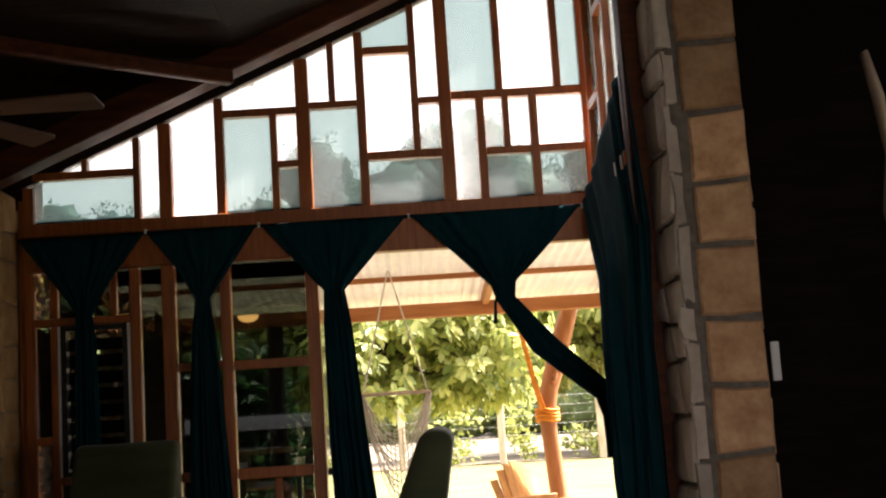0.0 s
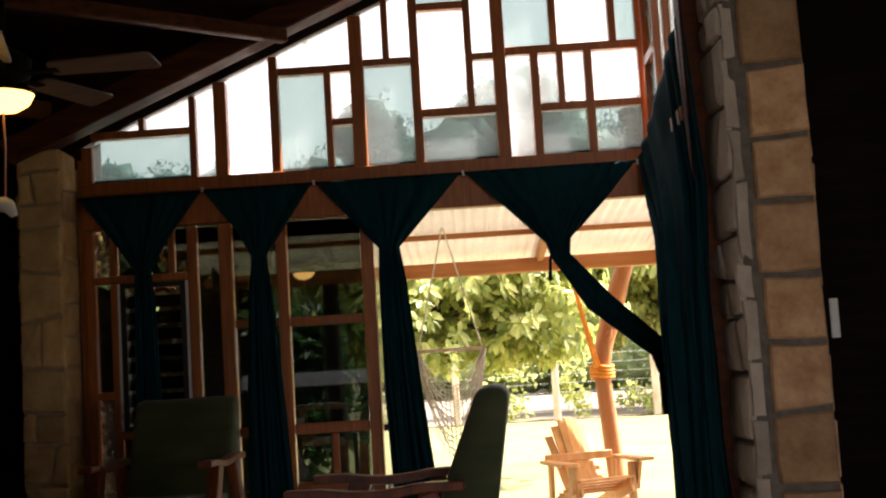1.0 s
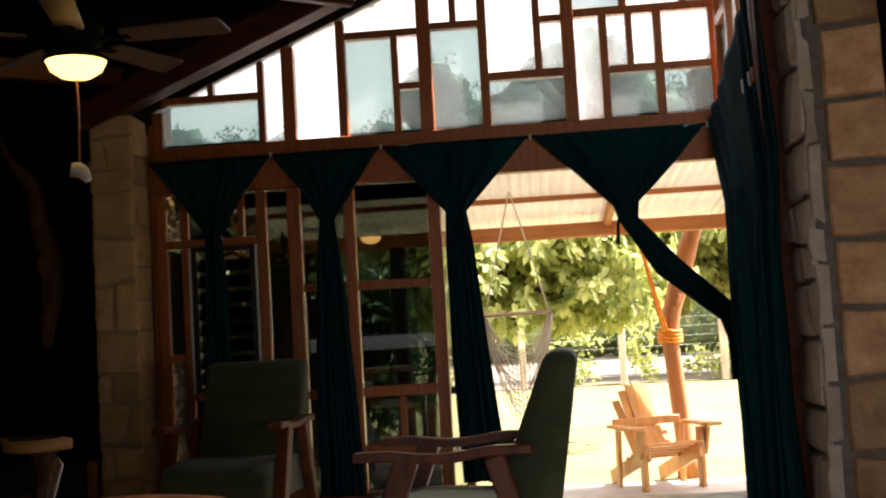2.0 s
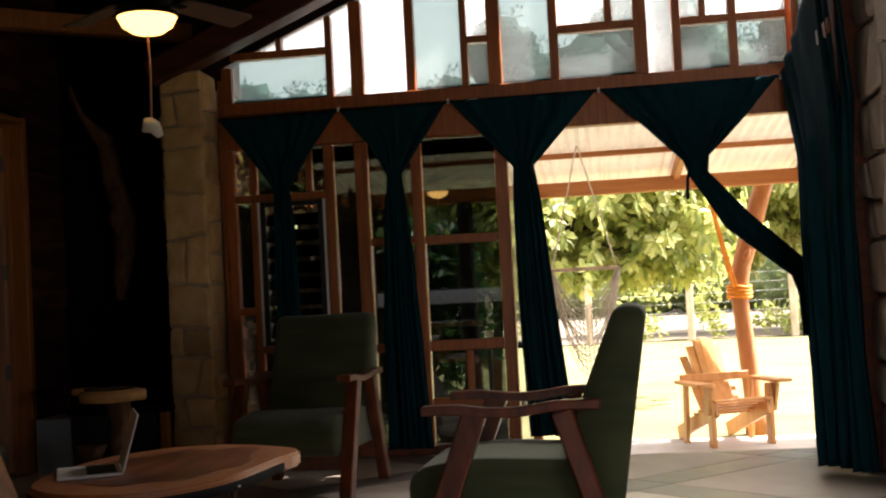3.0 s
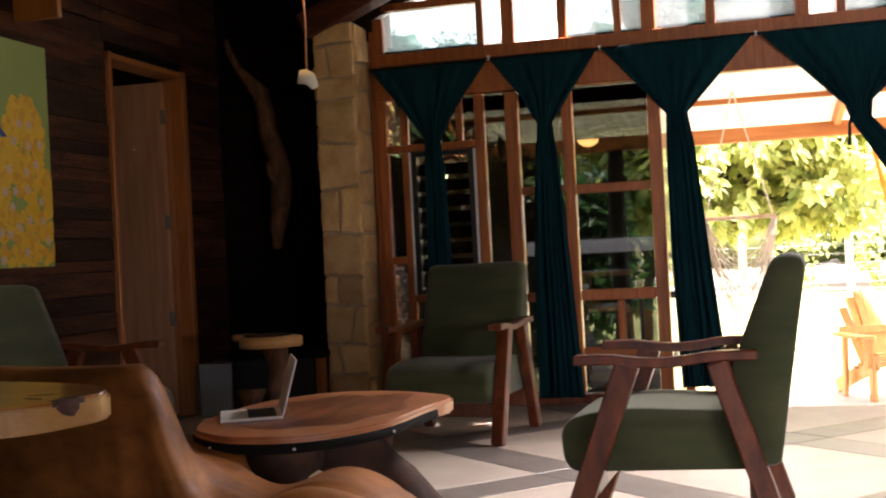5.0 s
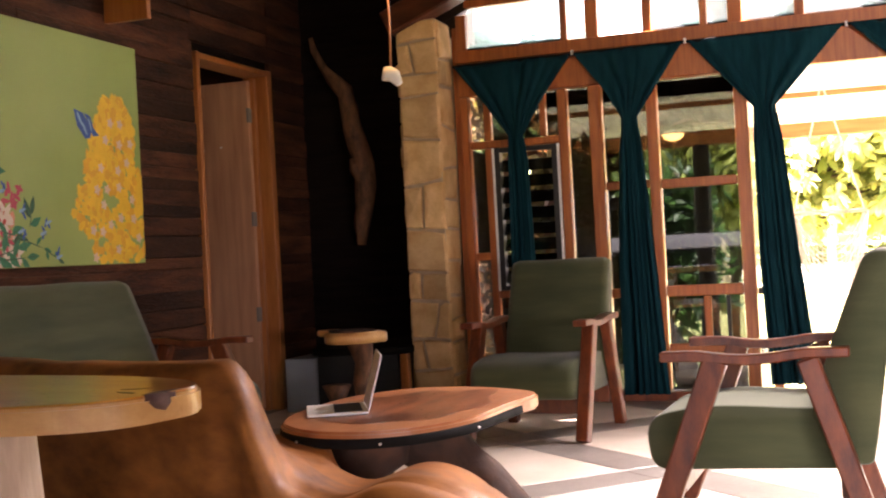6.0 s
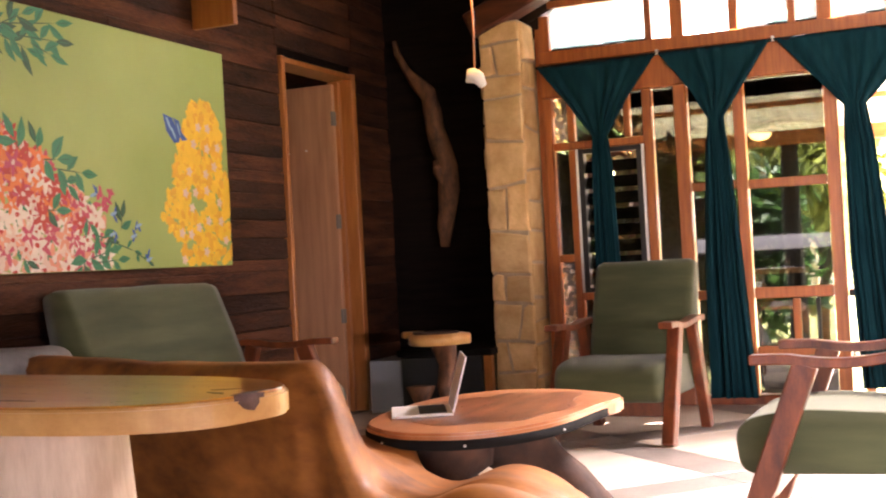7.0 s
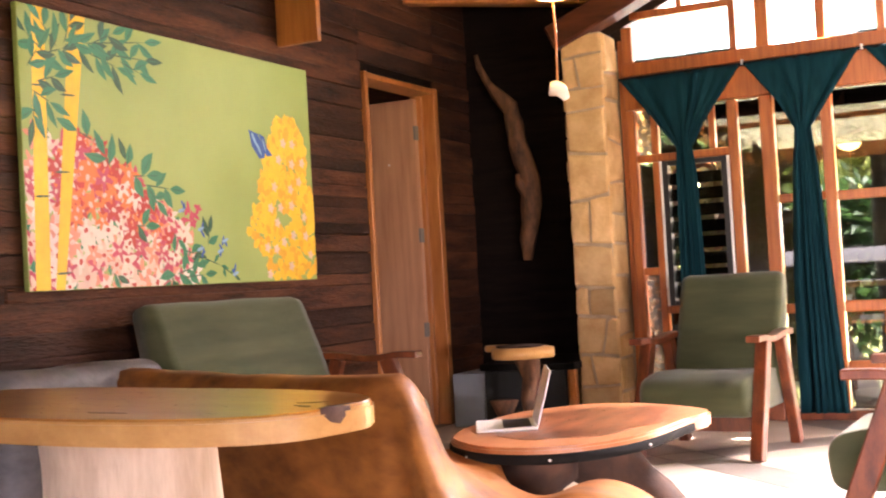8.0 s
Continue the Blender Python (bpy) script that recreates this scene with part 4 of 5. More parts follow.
stub = thing("beam_end", pose(XL, 5.72, 2.37), "orange wooden beam end jutting from the plank wall", "beam")
part("board", box(0.0, 0.27, 0.012, 0.055, 0, 0.56, 0.004), CASING_WOOD, stub)

# ---- ceiling fan ----
fan = thing("ceiling_fan", pose(-1.54, 4.12, 1.99), "dark five-bladed ceiling fan with a lit amber bowl", "ceiling fan")
part("bowl", lathe([(0.012, 0.0), (0.055, 0.010), (0.088, 0.032), (0.105, 0.065)], 28), LAMP_GLASS, fan, "glowing amber glass bowl", True)
part("collar", lathe([(0.110, 0.066), (0.112, 0.078), (0.06, 0.09), (0.035, 0.11)], 24), IRON, fan, "", True)
part("motor", lathe([(0.05, 0.11), (0.095, 0.13), (0.10, 0.19), (0.06, 0.22), (0.02, 0.24)], 24), IRON, fan, "", True)
part("downrod", lathe([(0.013, 0.24), (0.013, 1.405)], 10), IRON, fan)
FAN_WOOD = material("brown fan blade", (0.09, 0.05, 0.03), (0.16, 0.095, 0.06), 0.45, 4, (1, 6, 1), 0.05, 40)
for k in range(5):
    a = -3 + 72 * k
    bm = prism(rounded([(0.17, -0.05), (0.54, -0.068), (0.555, 0.055), (0.17, 0.05)], 0.025), -0.004, 0.004)
    bmesh.ops.transform(bm, matrix=pose(0, 0, 0.145, 0, 0, a) @ pose(0, 0, 0, -11, 0, 0), verts=bm.verts)
    blade = part("blade", bm, FAN_WOOD, fan)
    bm = beam((0.08, 0, 0), (0.2, 0, 0), 0.04, 0.008, 0.002)
    bmesh.ops.transform(bm, matrix=pose(0, 0, 0.138, 0, 0, a), verts=bm.verts)
    part("blade_iron", bm, IRON, blade)
part("pull_cord", tube([(0.0, 0, 0.0), (0.004, 0, -0.12), (0.0, 0, -0.30)], [0.004, 0.004, 0.004], 6), CASING_WOOD, fan)
part("cord_grip", tube([(-0.012, 0, -0.295), (-0.008, 0, -0.325), (0.012, 0, -0.33), (0.03, -0.005, -0.36)], [0.016, 0.034, 0.026, 0.014], 9, wobble=0.1, seed=2), WHITE_PAINT, fan, "white moulded cord grip", True)

# ---- painting on the left wall ----
PY0, PY1, PZ0, PZ1, PX = 3.745, 5.970, 1.055, 2.262, XL + 0.035
art = thing("painting", pose(PX, PY0, PZ0), "large pale green canvas painted with bamboo and flowers", "painting")
WID, HIG = PY1 - PY0, PZ1 - PZ0


def paint(name, color):
    return material(name, tuple(c * 0.8 for c in color), color, 0.55, 14, bump=0.12, fine=120, spread=0.3)


CANVAS = material("pale green canvas paint", (0.225, 0.315, 0.070), (0.325, 0.415, 0.125), 0.6, 1.3, (1, 1, 1), 0.1, 200, spread=0.15)
P_YELLOW, P_ORANGE = paint("yellow paint", (0.86, 0.53, 0.015)), paint("orange paint", (0.74, 0.17, 0.03))
P_GREEN, P_DARK = paint("leaf green paint", (0.010, 0.19, 0.080)), paint("dark green paint", (0.008, 0.075, 0.030))
P_PINK, P_ROSE, P_RED, P_BLUE, P_DEEP = paint("pale pink paint", (0.70, 0.50, 0.40)), paint("rose paint", (0.52, 0.06, 0.10)), paint("red paint", (0.50, 0.032, 0.016)), paint("blue paint", (0.02, 0.085, 0.34)), paint("deep yellow paint", (0.78, 0.40, 0.015))
part("canvas", box(-0.03, 0.0, 0, WID, 0, HIG, 0.004), CANVAS, art, "pale green painted canvas")
LAYER = [0.0004]


def dab(bm, u, v, length, width, angle, n=6):
    """One brush stroke: a pointed oval lying on the canvas at (u, v), clipped to it."""
    LAYER[0] += 0.0000005
    c, s = math.cos(angle), math.sin(angle)
    vs = []
    for k in range(n):
        t = 2 * math.pi * k / n
        a, b = math.cos(t) * length / 2, math.sin(t) * width / 2 * (1 - 0.25 * math.cos(t))
        y, z = u * WID + a * c - b * s, v * HIG + a * s + b * c
        vs.append(bm.verts.new((LAYER[0], min(WID - 0.002, max(0.002, y)), min(HIG - 0.002, max(0.002, z)))))
    try:
        bm.faces.new(vs)
    except ValueError:
        pass


rng = random.Random(11)
# flower mass: pale below, red above
def flower_spot():
    """A spot in the flower mass, and how high in it that lies."""
    while True:
        u, v = rng.uniform(0.0, 0.50), rng.uniform(0.0, 0.57)
        top = 0.56 - max(0, u - 0.2) * 1.25
        if v < top and not (u < 0.03 and v > 0.45):
            return u, v, v / max(top, 0.05)


def blossom(bm, u, v, size, petals=5):
    """A five-petalled flower of pointed strokes round its heart."""
    turn = rng.uniform(0, 6.28)
    for k in range(petals):
        a = turn + 2 * math.pi * k / petals + rng.uniform(-0.2, 0.2)
        dab(bm, u + 0.42 * size * math.cos(a) / WID, v + 0.42 * size * math.sin(a) / HIG, size * rng.uniform(0.75, 1.05), size * rng.uniform(0.30, 0.42), a)


P_WHITE, P_SALMON = paint("white petal paint", (0.74, 0.64, 0.55)), paint("salmon paint", (0.72, 0.28, 0.18))
layers = {name: bmesh.new() for name in ("pale_petals", "rose_petals", "orange_petals", "red_petals", "white_petals", "salmon_petals", "leaf_flecks")}
for k in range(800):      # the ground of loose strokes
    u, v, high = flower_spot()
    warm = high > 0.5 and 0.07 < u < 0.40
    name = rng.choice(("rose_petals", "orange_petals", "red_petals", "salmon_petals", "pale_petals")) if warm else rng.choice(("pale_petals", "pale_petals", "white_petals", "salmon_petals", "pale_petals", "leaf_flecks"))
    dab(layers[name], u, v, 0.072 * rng.uniform(0.6, 1.3), 0.034 * rng.uniform(0.7, 1.3), rng.uniform(0, 6.28))
for k in range(165):       # the flowers
    u, v, high = flower_spot()
    warm = high > 0.45 and 0.06 < u < 0.42 and rng.random() < 0.75
    name = rng.choice(("red_petals", "orange_petals", "rose_petals", "orange_petals", "red_petals")) if warm else rng.choice(("white_petals", "white_petals", "pale_petals", "salmon_petals", "rose_petals", "white_petals"))
    size = rng.uniform(0.055, 0.090)
    blossom(layers[name], u, v, size)
    dab(layers["red_petals" if name in ("white_petals", "pale_petals") else "pale_petals"], u, v, size * 0.42, size * 0.3, rng.uniform(0, 6.28))
for name, mat in (("pale_petals", P_PINK), ("rose_petals", P_ROSE), ("orange_petals", P_ORANGE), ("red_petals", P_RED), ("white_petals", P_WHITE), ("salmon_petals", P_SALMON), ("leaf_flecks", P_GREEN)):
    tagged(part(name, layers[name], mat, art), kind="stuff")
bm, bm2, bm3 = bmesh.new(), bmesh.new(), bmesh.new()
made = 0
while made < 330:
    v = rng.uniform(0.0, 0.73)
    half = 0.155 * (1 - max(0.0, v - 0.12) / 0.66) ** 0.75 + 0.018
    u = 0.852 + 0.06 * v + rng.uniform(-half, half)
    if u > 0.995 or (v < 0.14 and u < 0.80 - 0.3 * v):
        continue
    for j in range(2):
        dab(bm if rng.random() < 0.7 else bm3, u + rng.uniform(-0.012, 0.012), v + rng.uniform(-0.02, 0.02), 0.075 * rng.uniform(0.7, 1.2), 0.05 * rng.uniform(0.7, 1.2), rng.uniform(0, 6.28))
    made += 1
tagged(part("yellow_blossoms", bm, P_YELLOW, art, "mass of yellow painted blossoms"), kind="stuff")
tagged(part("deep_yellow_blossoms", bm3, P_DEEP, art), kind="stuff")
hearts = []
for k in range(90):
    v = rng.uniform(0.03, 0.64)
    half = 0.12 * (1 - v / 0.78) ** 0.6
    u = min(0.98, 0.875 + 0.04 * v + rng.uniform(-half, half))
    if any(math.hypot((u - a) * WID, (v - b) * HIG) < 0.085 for a, b in hearts):
        continue
    hearts.append((u, v))
    for j in range(5):
        dab(bm2, u + 0.006 * math.cos(j * 1.26), v + 0.011 * math.sin(j * 1.26), 0.034, 0.022, j * 1.26)
tagged(part("blossom_heart", bm2, P_PINK, art), kind="stuff")
bm = bmesh.new()
for (u0, v0, w0), (u1, v1, w1) in ((((0.036), 0.0, 0.085), (0.054, 1.0, 0.075)), ((0.080, 0.0, 0.055), (0.160, 1.0, 0.10))):
    LAYER[0] += 0.0001
    vs = [bm.verts.new((LAYER[0], max(0.002, min(WID, u * WID + d)), v * HIG + (0.002 if v == 0 else -0.002))) for u, v, d in ((u0, v0, -w0 / 2), (u0, v0, w0 / 2), (u1, v1, w1 / 2), (u1, v1, -w1 / 2))]
    bm.faces.new(vs)
tagged(part("painted_bamboo", bm, P_YELLOW, art, "yellow painted bamboo stems"), kind="stuff")
bm = bmesh.new()
for u, v in ((0.045, 0.33), (0.05, 0.72), (0.092, 0.06), (0.10, 0.42), (0.125, 0.70)):
    dab(bm, u, v, 0.10, 0.010, 0.05)
tagged(part("bamboo_joints", bm, P_DARK, art), kind="stuff")
bm, bm2 = bmesh.new(), bmesh.new()


def leaf_stroke(u, v, length, width, angle, bend=0.0):
    """A slim painted leaf from (u, v) outwards, pointed at both ends, with a dark vein."""
    LAYER[0] += 0.000002
    c, s = math.cos(angle), math.sin(angle)
    side_a, side_b = [], []
    for t, h in ((0, 0), (0.2, 0.62), (0.42, 1.0), (0.65, 0.78), (0.85, 0.36), (1, 0)):
        a, mid_ = t * length, bend * length * math.sin(math.pi * t)
        for row, k in ((side_a, 1), (side_b, -1)):
            b = mid_ + k * h * width / 2
            y, z = u * WID + a * c - b * s, v * HIG + a * s + b * c
            row.append((LAYER[0], min(WID - 0.002, max(0.002, y)), min(HIG - 0.002, max(0.002, z))))
    target = bm if rng.random() < 0.7 else bm2
    target.faces.new([target.verts.new(p) for p in side_a + side_b[-2:0:-1]])
    dab(bm2 if target is bm else bm, u + length * 0.45 * c / WID, v + length * 0.45 * s / HIG, length * 0.7, 0.004, angle)


def spray(u0, v0, u1, v1, pairs, length, width, open_=0.75):
    """A stem with leaves in alternation and one at its tip."""
    a0 = math.atan2((v1 - v0) * HIG, (u1 - u0) * WID)
    stem = math.hypot((v1 - v0) * HIG, (u1 - u0) * WID)
    dab(bm2, (u0 + u1) / 2, (v0 + v1) / 2, stem * 1.05, 0.007, a0)
    for k in range(pairs):
        t = (k + 0.4) / pairs
        turn = (open_ if k % 2 else -open_) * rng.uniform(0.7, 1.25)
        leaf_stroke(u0 + (u1 - u0) * t, v0 + (v1 - v0) * t, length * rng.uniform(0.8, 1.15), width * rng.uniform(0.85, 1.15), a0 + turn, 0.06 if k % 2 else -0.06)
    leaf_stroke(u1, v1, length, width * 0.9, a0)


# bamboo foliage at the upper left
for u0, v0, u1, v1, pairs in ((0.15, 0.885, 0.27, 0.835, 5), (0.17, 0.90, 0.36, 0.955, 5), (0.21, 0.875, 0.36, 0.885, 5), (0.055, 0.83, 0.115, 0.865, 3), (0.065, 0.84, 0.02, 0.90, 3), (0.12, 0.885, 0.14, 0.97, 3), (0.04, 0.73, 0.09, 0.76, 3), (0.03, 0.70, 0.075, 0.665, 3), (0.035, 0.64, 0.03, 0.60, 2), (0.10, 0.87, 0.06, 0.95, 3), (0.11, 0.85, 0.16, 0.90, 3), (0.02, 0.78, 0.05, 0.85, 3), (0.19, 0.90, 0.26, 0.96, 3), (0.28, 0.86, 0.34, 0.83, 2)):
    spray(u0, v0, u1, v1, pairs, 0.13, 0.042)
# leaves along the slope of flowers, and the trailing sprig
for u0, v0, u1, v1, pairs, le in ((0.19, 0.545, 0.145, 0.575, 1, 0.12), (0.235, 0.455, 0.222, 0.495, 2, 0.12), (0.29, 0.455, 0.283, 0.485, 1, 0.10), (0.30, 0.425, 0.345, 0.43, 2, 0.13), (0.335, 0.395, 0.42, 0.385, 3, 0.11), (0.355, 0.37, 0.375, 0.335, 2, 0.10), (0.305, 0.235, 0.335, 0.235, 2, 0.10), (0.228, 0.055, 0.24, 0.045, 1, 0.08),
                                   (0.425, 0.05, 0.41, 0.02, 2, 0.11), (0.43, 0.045, 0.50, 0.075, 4, 0.10), (0.45, 0.03, 0.53, 0.04, 3, 0.09), (0.445, 0.147, 0.50, 0.125, 2, 0.08), (0.505, 0.12, 0.59, 0.075, 2, 0.06), (0.59, 0.075, 0.64, 0.03, 2, 0.05), (0.545, 0.16, 0.552, 0.21, 2, 0.09), (0.425, 0.21, 0.44, 0.185, 1, 0.08)):
    spray(u0, v0, u1, v1, pairs, le * 1.1, le * 0.46, 0.9)
tagged(part("painted_leaves", bm, P_GREEN, art, "green painted leaves"), kind="stuff")
tagged(part("dark_leaves", bm2, P_DARK, art), kind="stuff")
bm, bm2 = bmesh.new(), bmesh.new()
for wing in (((0.725, 0.672), (0.762, 0.658), (0.794, 0.585), (0.786, 0.552), (0.765, 0.548), (0.736, 0.60)), ((0.766, 0.66), (0.790, 0.648), (0.800, 0.60), (0.823, 0.567), (0.797, 0.562))):
    LAYER[0] += 0.00001
    bm.faces.new([bm.verts.new((LAYER[0], u * WID, v * HIG)) for u, v in wing[::-1]])
for du, dv, le, wi, a in ((-0.020, 0.025, 0.09, 0.020, -1.0), (-0.002, -0.015, 0.08, 0.018, -1.0), (0.020, 0.005, 0.08, 0.014, -1.2)):
    dab(bm2, 0.768 + du, 0.605 + dv, le, wi, a, 8)
for u, v in ((0.462, 0.315), (0.605, 0.175), (0.59, 0.14), (0.525, 0.225), (0.52, 0.135), (0.64, 0.05)):
    for a in (1.2, 2.2, 0.3):
        dab(bm if a > 1 else bm2, u + rng.uniform(-0.006, 0.006), v + rng.uniform(-0.015, 0.015), 0.06, 0.018, a)
tagged(part("painted_butterfly", bm, P_BLUE, art, "blue painted butterflies"), kind="stuff")
tagged(part("wing_lights", bm2, paint("pale blue paint", (0.22, 0.40, 0.62)), art), kind="stuff")
bm = bmesh.new()
for k in range(9):
    dab(bm, 0.485 + rng.uniform(-0.022, 0.03), 0.285 + rng.uniform(-0.035, 0.045), 0.07, 0.026, rng.uniform(-0.8, 2.0))
tagged(part("pink_blooms", bm, P_ROSE, art), kind="stuff")

# ---- curtains ----
rod = structure("curtain_rod", tube([(-2.47, YF - 0.13, 2.272), (1.27, YF - 0.13, 2.292)], [0.010, 0.010], 8), IRON, "thin dark curtain rod below the clerestory", "curtain rod")


def cloth(name, rows, folds, label, nu=44, sub=9, phase=0.0, thick=0.006, group="green curtains"):
    """A pleated sheet through rows of (left point, right point, fold depth)."""
    bm = bmesh.new()
    lines = []
    for i in range(len(rows) - 1):
        for k in range(sub + (i == len(rows) - 2)):
            lines.append((i + k / sub))
    grid = []
    for s in lines:
        i = min(int(s), len(rows) - 2)
        t = s - i
        (l0, r0, d0), (l1, r1, d1) = rows[i], rows[i + 1]
        lft, rgt, dep = Vector(l0).lerp(Vector(l1), t), Vector(r0).lerp(Vector(r1), t), d0 + (d1 - d0) * t
        across = (rgt - lft).normalized()
        out = across.cross(Vector((0, 0, 1))).normalized()
        row = []
        for k in range(nu + 1):
            u = k / nu
            wave = math.sin(2 * math.pi * folds * (u + 0.06 * math.sin(7 * u + phase)) + phase + 0.5 * math.sin(2.3 * s + 5 * u)) * (0.65 + 0.5 * math.sin(9.7 * u + phase * 2)) + 0.4 * math.sin(2 * math.pi * folds * 0.43 * u + s + phase)
            row.append(bm.verts.new(lft.lerp(rgt, u) + out * dep * wave))
        grid.append(row)
    for a, b in zip(grid, grid[1:]):
        for k in range(nu):
            bm.faces.new((a[k], a[k + 1], b[k + 1], b[k]))
    bmesh.ops.recalc_face_normals(bm, faces=bm.faces)
    back = bmesh.ops.solidify(bm, geom=bm.faces[:], thickness=thick)
    ob = new(name, mesh_of(bm, name, CURTAIN, True))
    return tagged(ob, label, "curtain", group)


CY = YF - 0.14
cloth("curtain", [((-2.46, CY, 2.265), (-1.66, CY, 2.272), 0.012), ((-2.24, CY, 1.98), (-1.88, CY, 1.98), 0.02), ((-2.10, CY, 1.78), (-2.005, CY, 1.78), 0.02), ((-2.115, CY, 1.60), (-1.985, CY, 1.60), 0.022), ((-2.15, CY, 0.08), (-1.95, CY, 0.08), 0.03)], 7, "dark green curtain gathered in the middle before the louvres", phase=0.7)
cloth("curtain", [((-1.64, CY, 2.272), (-0.935, CY, 2.28), 0.012), ((-1.45, CY, 2.02), (-1.12, CY, 2.02), 0.02), ((-1.35, CY, 1.83), (-1.25, CY, 1.83), 0.02), ((-1.37, CY, 1.62), (-1.225, CY, 1.62), 0.022), ((-1.41, CY, 0.9), (-1.18, CY, 0.9), 0.03), ((-1.42, CY, 0.05), (-1.13, CY, 0.05), 0.035)], 6, "dark green curtain gathered in the middle before a glass door", phase=2.1)
cloth("curtain", [((-0.905, CY, 2.28), (0.035, CY, 2.287), 0.012), ((-0.70, CY, 2.04), (-0.19, CY, 2.04), 0.02), ((-0.52, CY, 1.83), (-0.385, CY, 1.83), 0.022), ((-0.53, CY, 1.6), (-0.35, CY, 1.6), 0.022), ((-0.53, CY, 0.9), (-0.29, CY, 0.9), 0.03), ((-0.50, CY, 0.10), (-0.21, CY, 0.10), 0.035)], 7, "dark green curtain gathered beside the open doorway", phase=4.0)
cloth("curtain", [((0.07, CY, 2.287), (1.17, CY, 2.292), 0.012), ((0.34, CY, 2.02), (0.96, CY, 2.06), 0.02), ((0.56, CY, 1.80), (0.72, CY, 1.82), 0.02), ((0.59, CY, 1.70), (0.71, CY, 1.72), 0.016), ((0.80, CY, 1.36), (0.95, CY, 1.44), 0.016), ((1.18, CY - 0.02, 1.04), (1.27, CY - 0.02, 1.13), 0.012), ((1.215, CY - 0.02, 0.92), (1.275, CY - 0.02, 0.92), 0.012), ((1.225, CY - 0.02, 0.66), (1.27, CY - 0.02, 0.66), 0.008)], 8, "dark green curtain with its tail swept aside and tied")
cloth("curtain", [((1.20, 7.86, 2.30), (1.29, 6.50, 2.95), 0.012), ((1.20, 7.62, 2.06), (1.30, 6.42, 2.5), 0.02), ((1.16, 7.10, 1.70), (1.32, 6.34, 1.95), 0.03), ((1.09, 6.72, 1.20), (1.29, 6.36, 1.30), 0.035), ((1.07, 6.62, 0.6), (1.285, 6.33, 0.6), 0.04), ((1.08, 6.60, 0.04), (1.29, 6.30, 0.03), 0.045)], 7, "long dark green curtain hanging beside the stone pillar", nu=56)
# cord with a dangling end at the swept curtain
structure("tie_cord", tube([(0.60, CY - 0.03, 1.76), (0.575, CY - 0.035, 1.68), (0.57, CY - 0.03, 1.55)], [0.012, 0.010, 0.012], 7), CURTAIN, "short dark cord hanging from the tied curtain", "cord", True)
for x in (-1.65, -0.92, 0.053, 1.185):
    hook = tagged(new("curtain_hook", mesh_of(tube([(x, YF - 0.10, 2.30), (x, YF - 0.135, 2.296), (x, YF - 0.135, 2.270)], [0.008, 0.010, 0.012], 7), "curtain_hook", WHITE_PAINT)), "small white hook holding the curtain rod up", "hook", "curtain hooks")

# ---- switch and ornament on the dark partition ----
sw = thing("light_switch", pose(1.88, 6.22, 1.16), "white light switch plate on the dark partition", "light switch")
part("plate", box(-0.022, 0.022, -0.012, 0.0, -0.10, 0.10, 0.004), WHITE_PAINT, sw)
for k in range(3):
    part("rocker", box(-0.014, 0.014, -0.018, -0.0125, -0.08 + 0.06 * k, -0.04 + 0.06 * k, 0.002), WHITE_PAINT, sw)
orn = thing("wooden_ornament", pose(2.56, 6.19, 1.70), "pale carved wooden board hung on the dark partition", "wall ornament")
part("board", tube([(0, 0, 0), (-0.02, 0, 0.2), (0.02, 0, 0.5), (-0.01, 0, 0.8), (-0.06, 0, 1.05)], [0.05, 0.07, 0.06, 0.07, 0.05], 9, wobble=0.1, seed=31, flat=0.35), PALE_WOOD, orn, "", True)

# ---- outdoors ----
GZ = -0.4
ground = structure("ground", box(-400, 400, STEP_Y + 0.004, 900, GZ - 0.3, GZ), LAWN, "sunlit short lawn reaching to the fence and beyond", "ground")
structure("ground_behind", box(-400, 400, -400, STEP_Y, GZ - 0.35, GZ - 0.06), LAWN, "grass round the house", "ground")
structure("patio", prism([(-7, YF + 0.13), (STEP_X + 0.02, YF + 0.13), (STEP_X + 0.02, STEP_Y + 0.004), (6.5, STEP_Y + 0.004), (6.5, 11.25), (3.5, 11.4), (1.5, 11.3), (0.2, 11.42), (-3, 11.3), (-7, 11.4)], GZ, GZ + 0.02), CONCRETE, "pale concrete patio under the porch roof", "patio")

porch = thing("porch_roof", pose(0, 0, 0), "porch roof of corrugated white sheets on orange timbers", "roof")
bm = bmesh.new()
n = 420
lo, hi = [], []
for k in range(n + 1):
    x = -2.55 + 8.55 * k / n
    w = 0.012 * math.sin(2 * math.pi * x / 0.085)
    lo.append((bm.verts.new((x, YF + 0.06, 2.365 + w)), bm.verts.new((x, 11.75, 2.04 + w))))
for a, b in zip(lo, lo[1:]):
    bm.faces.new((a[0], b[0], b[1], a[1]))
part("sheeting", bm, TIN, porch, "corrugated white roof sheet")
part("edge_beam", beam((-2.9, 11.18, 1.945), (6, 11.18, 1.945), 0.10, 0.13, 0.01), ORANGE_BEAM, porch)
for x in (-2.5, -0.62, 0.72, 1.62, 3.2, 4.8):
    part("roof_rafter", beam((x, YF + 0.15, 2.285), (x + (0.25 if x == 1.62 else 0), 11.7, 1.975), 0.06, 0.11, 0.008), ORANGE_BEAM, porch)
for y in (10.15,):
    z = 2.365 - 0.325 * (y - YF - 0.06) / 3.74 - 0.04
    part("purlin", beam((-2.6, y, z), (6, y, z), 0.05, 0.045, 0.004), ORANGE_BEAM, porch)
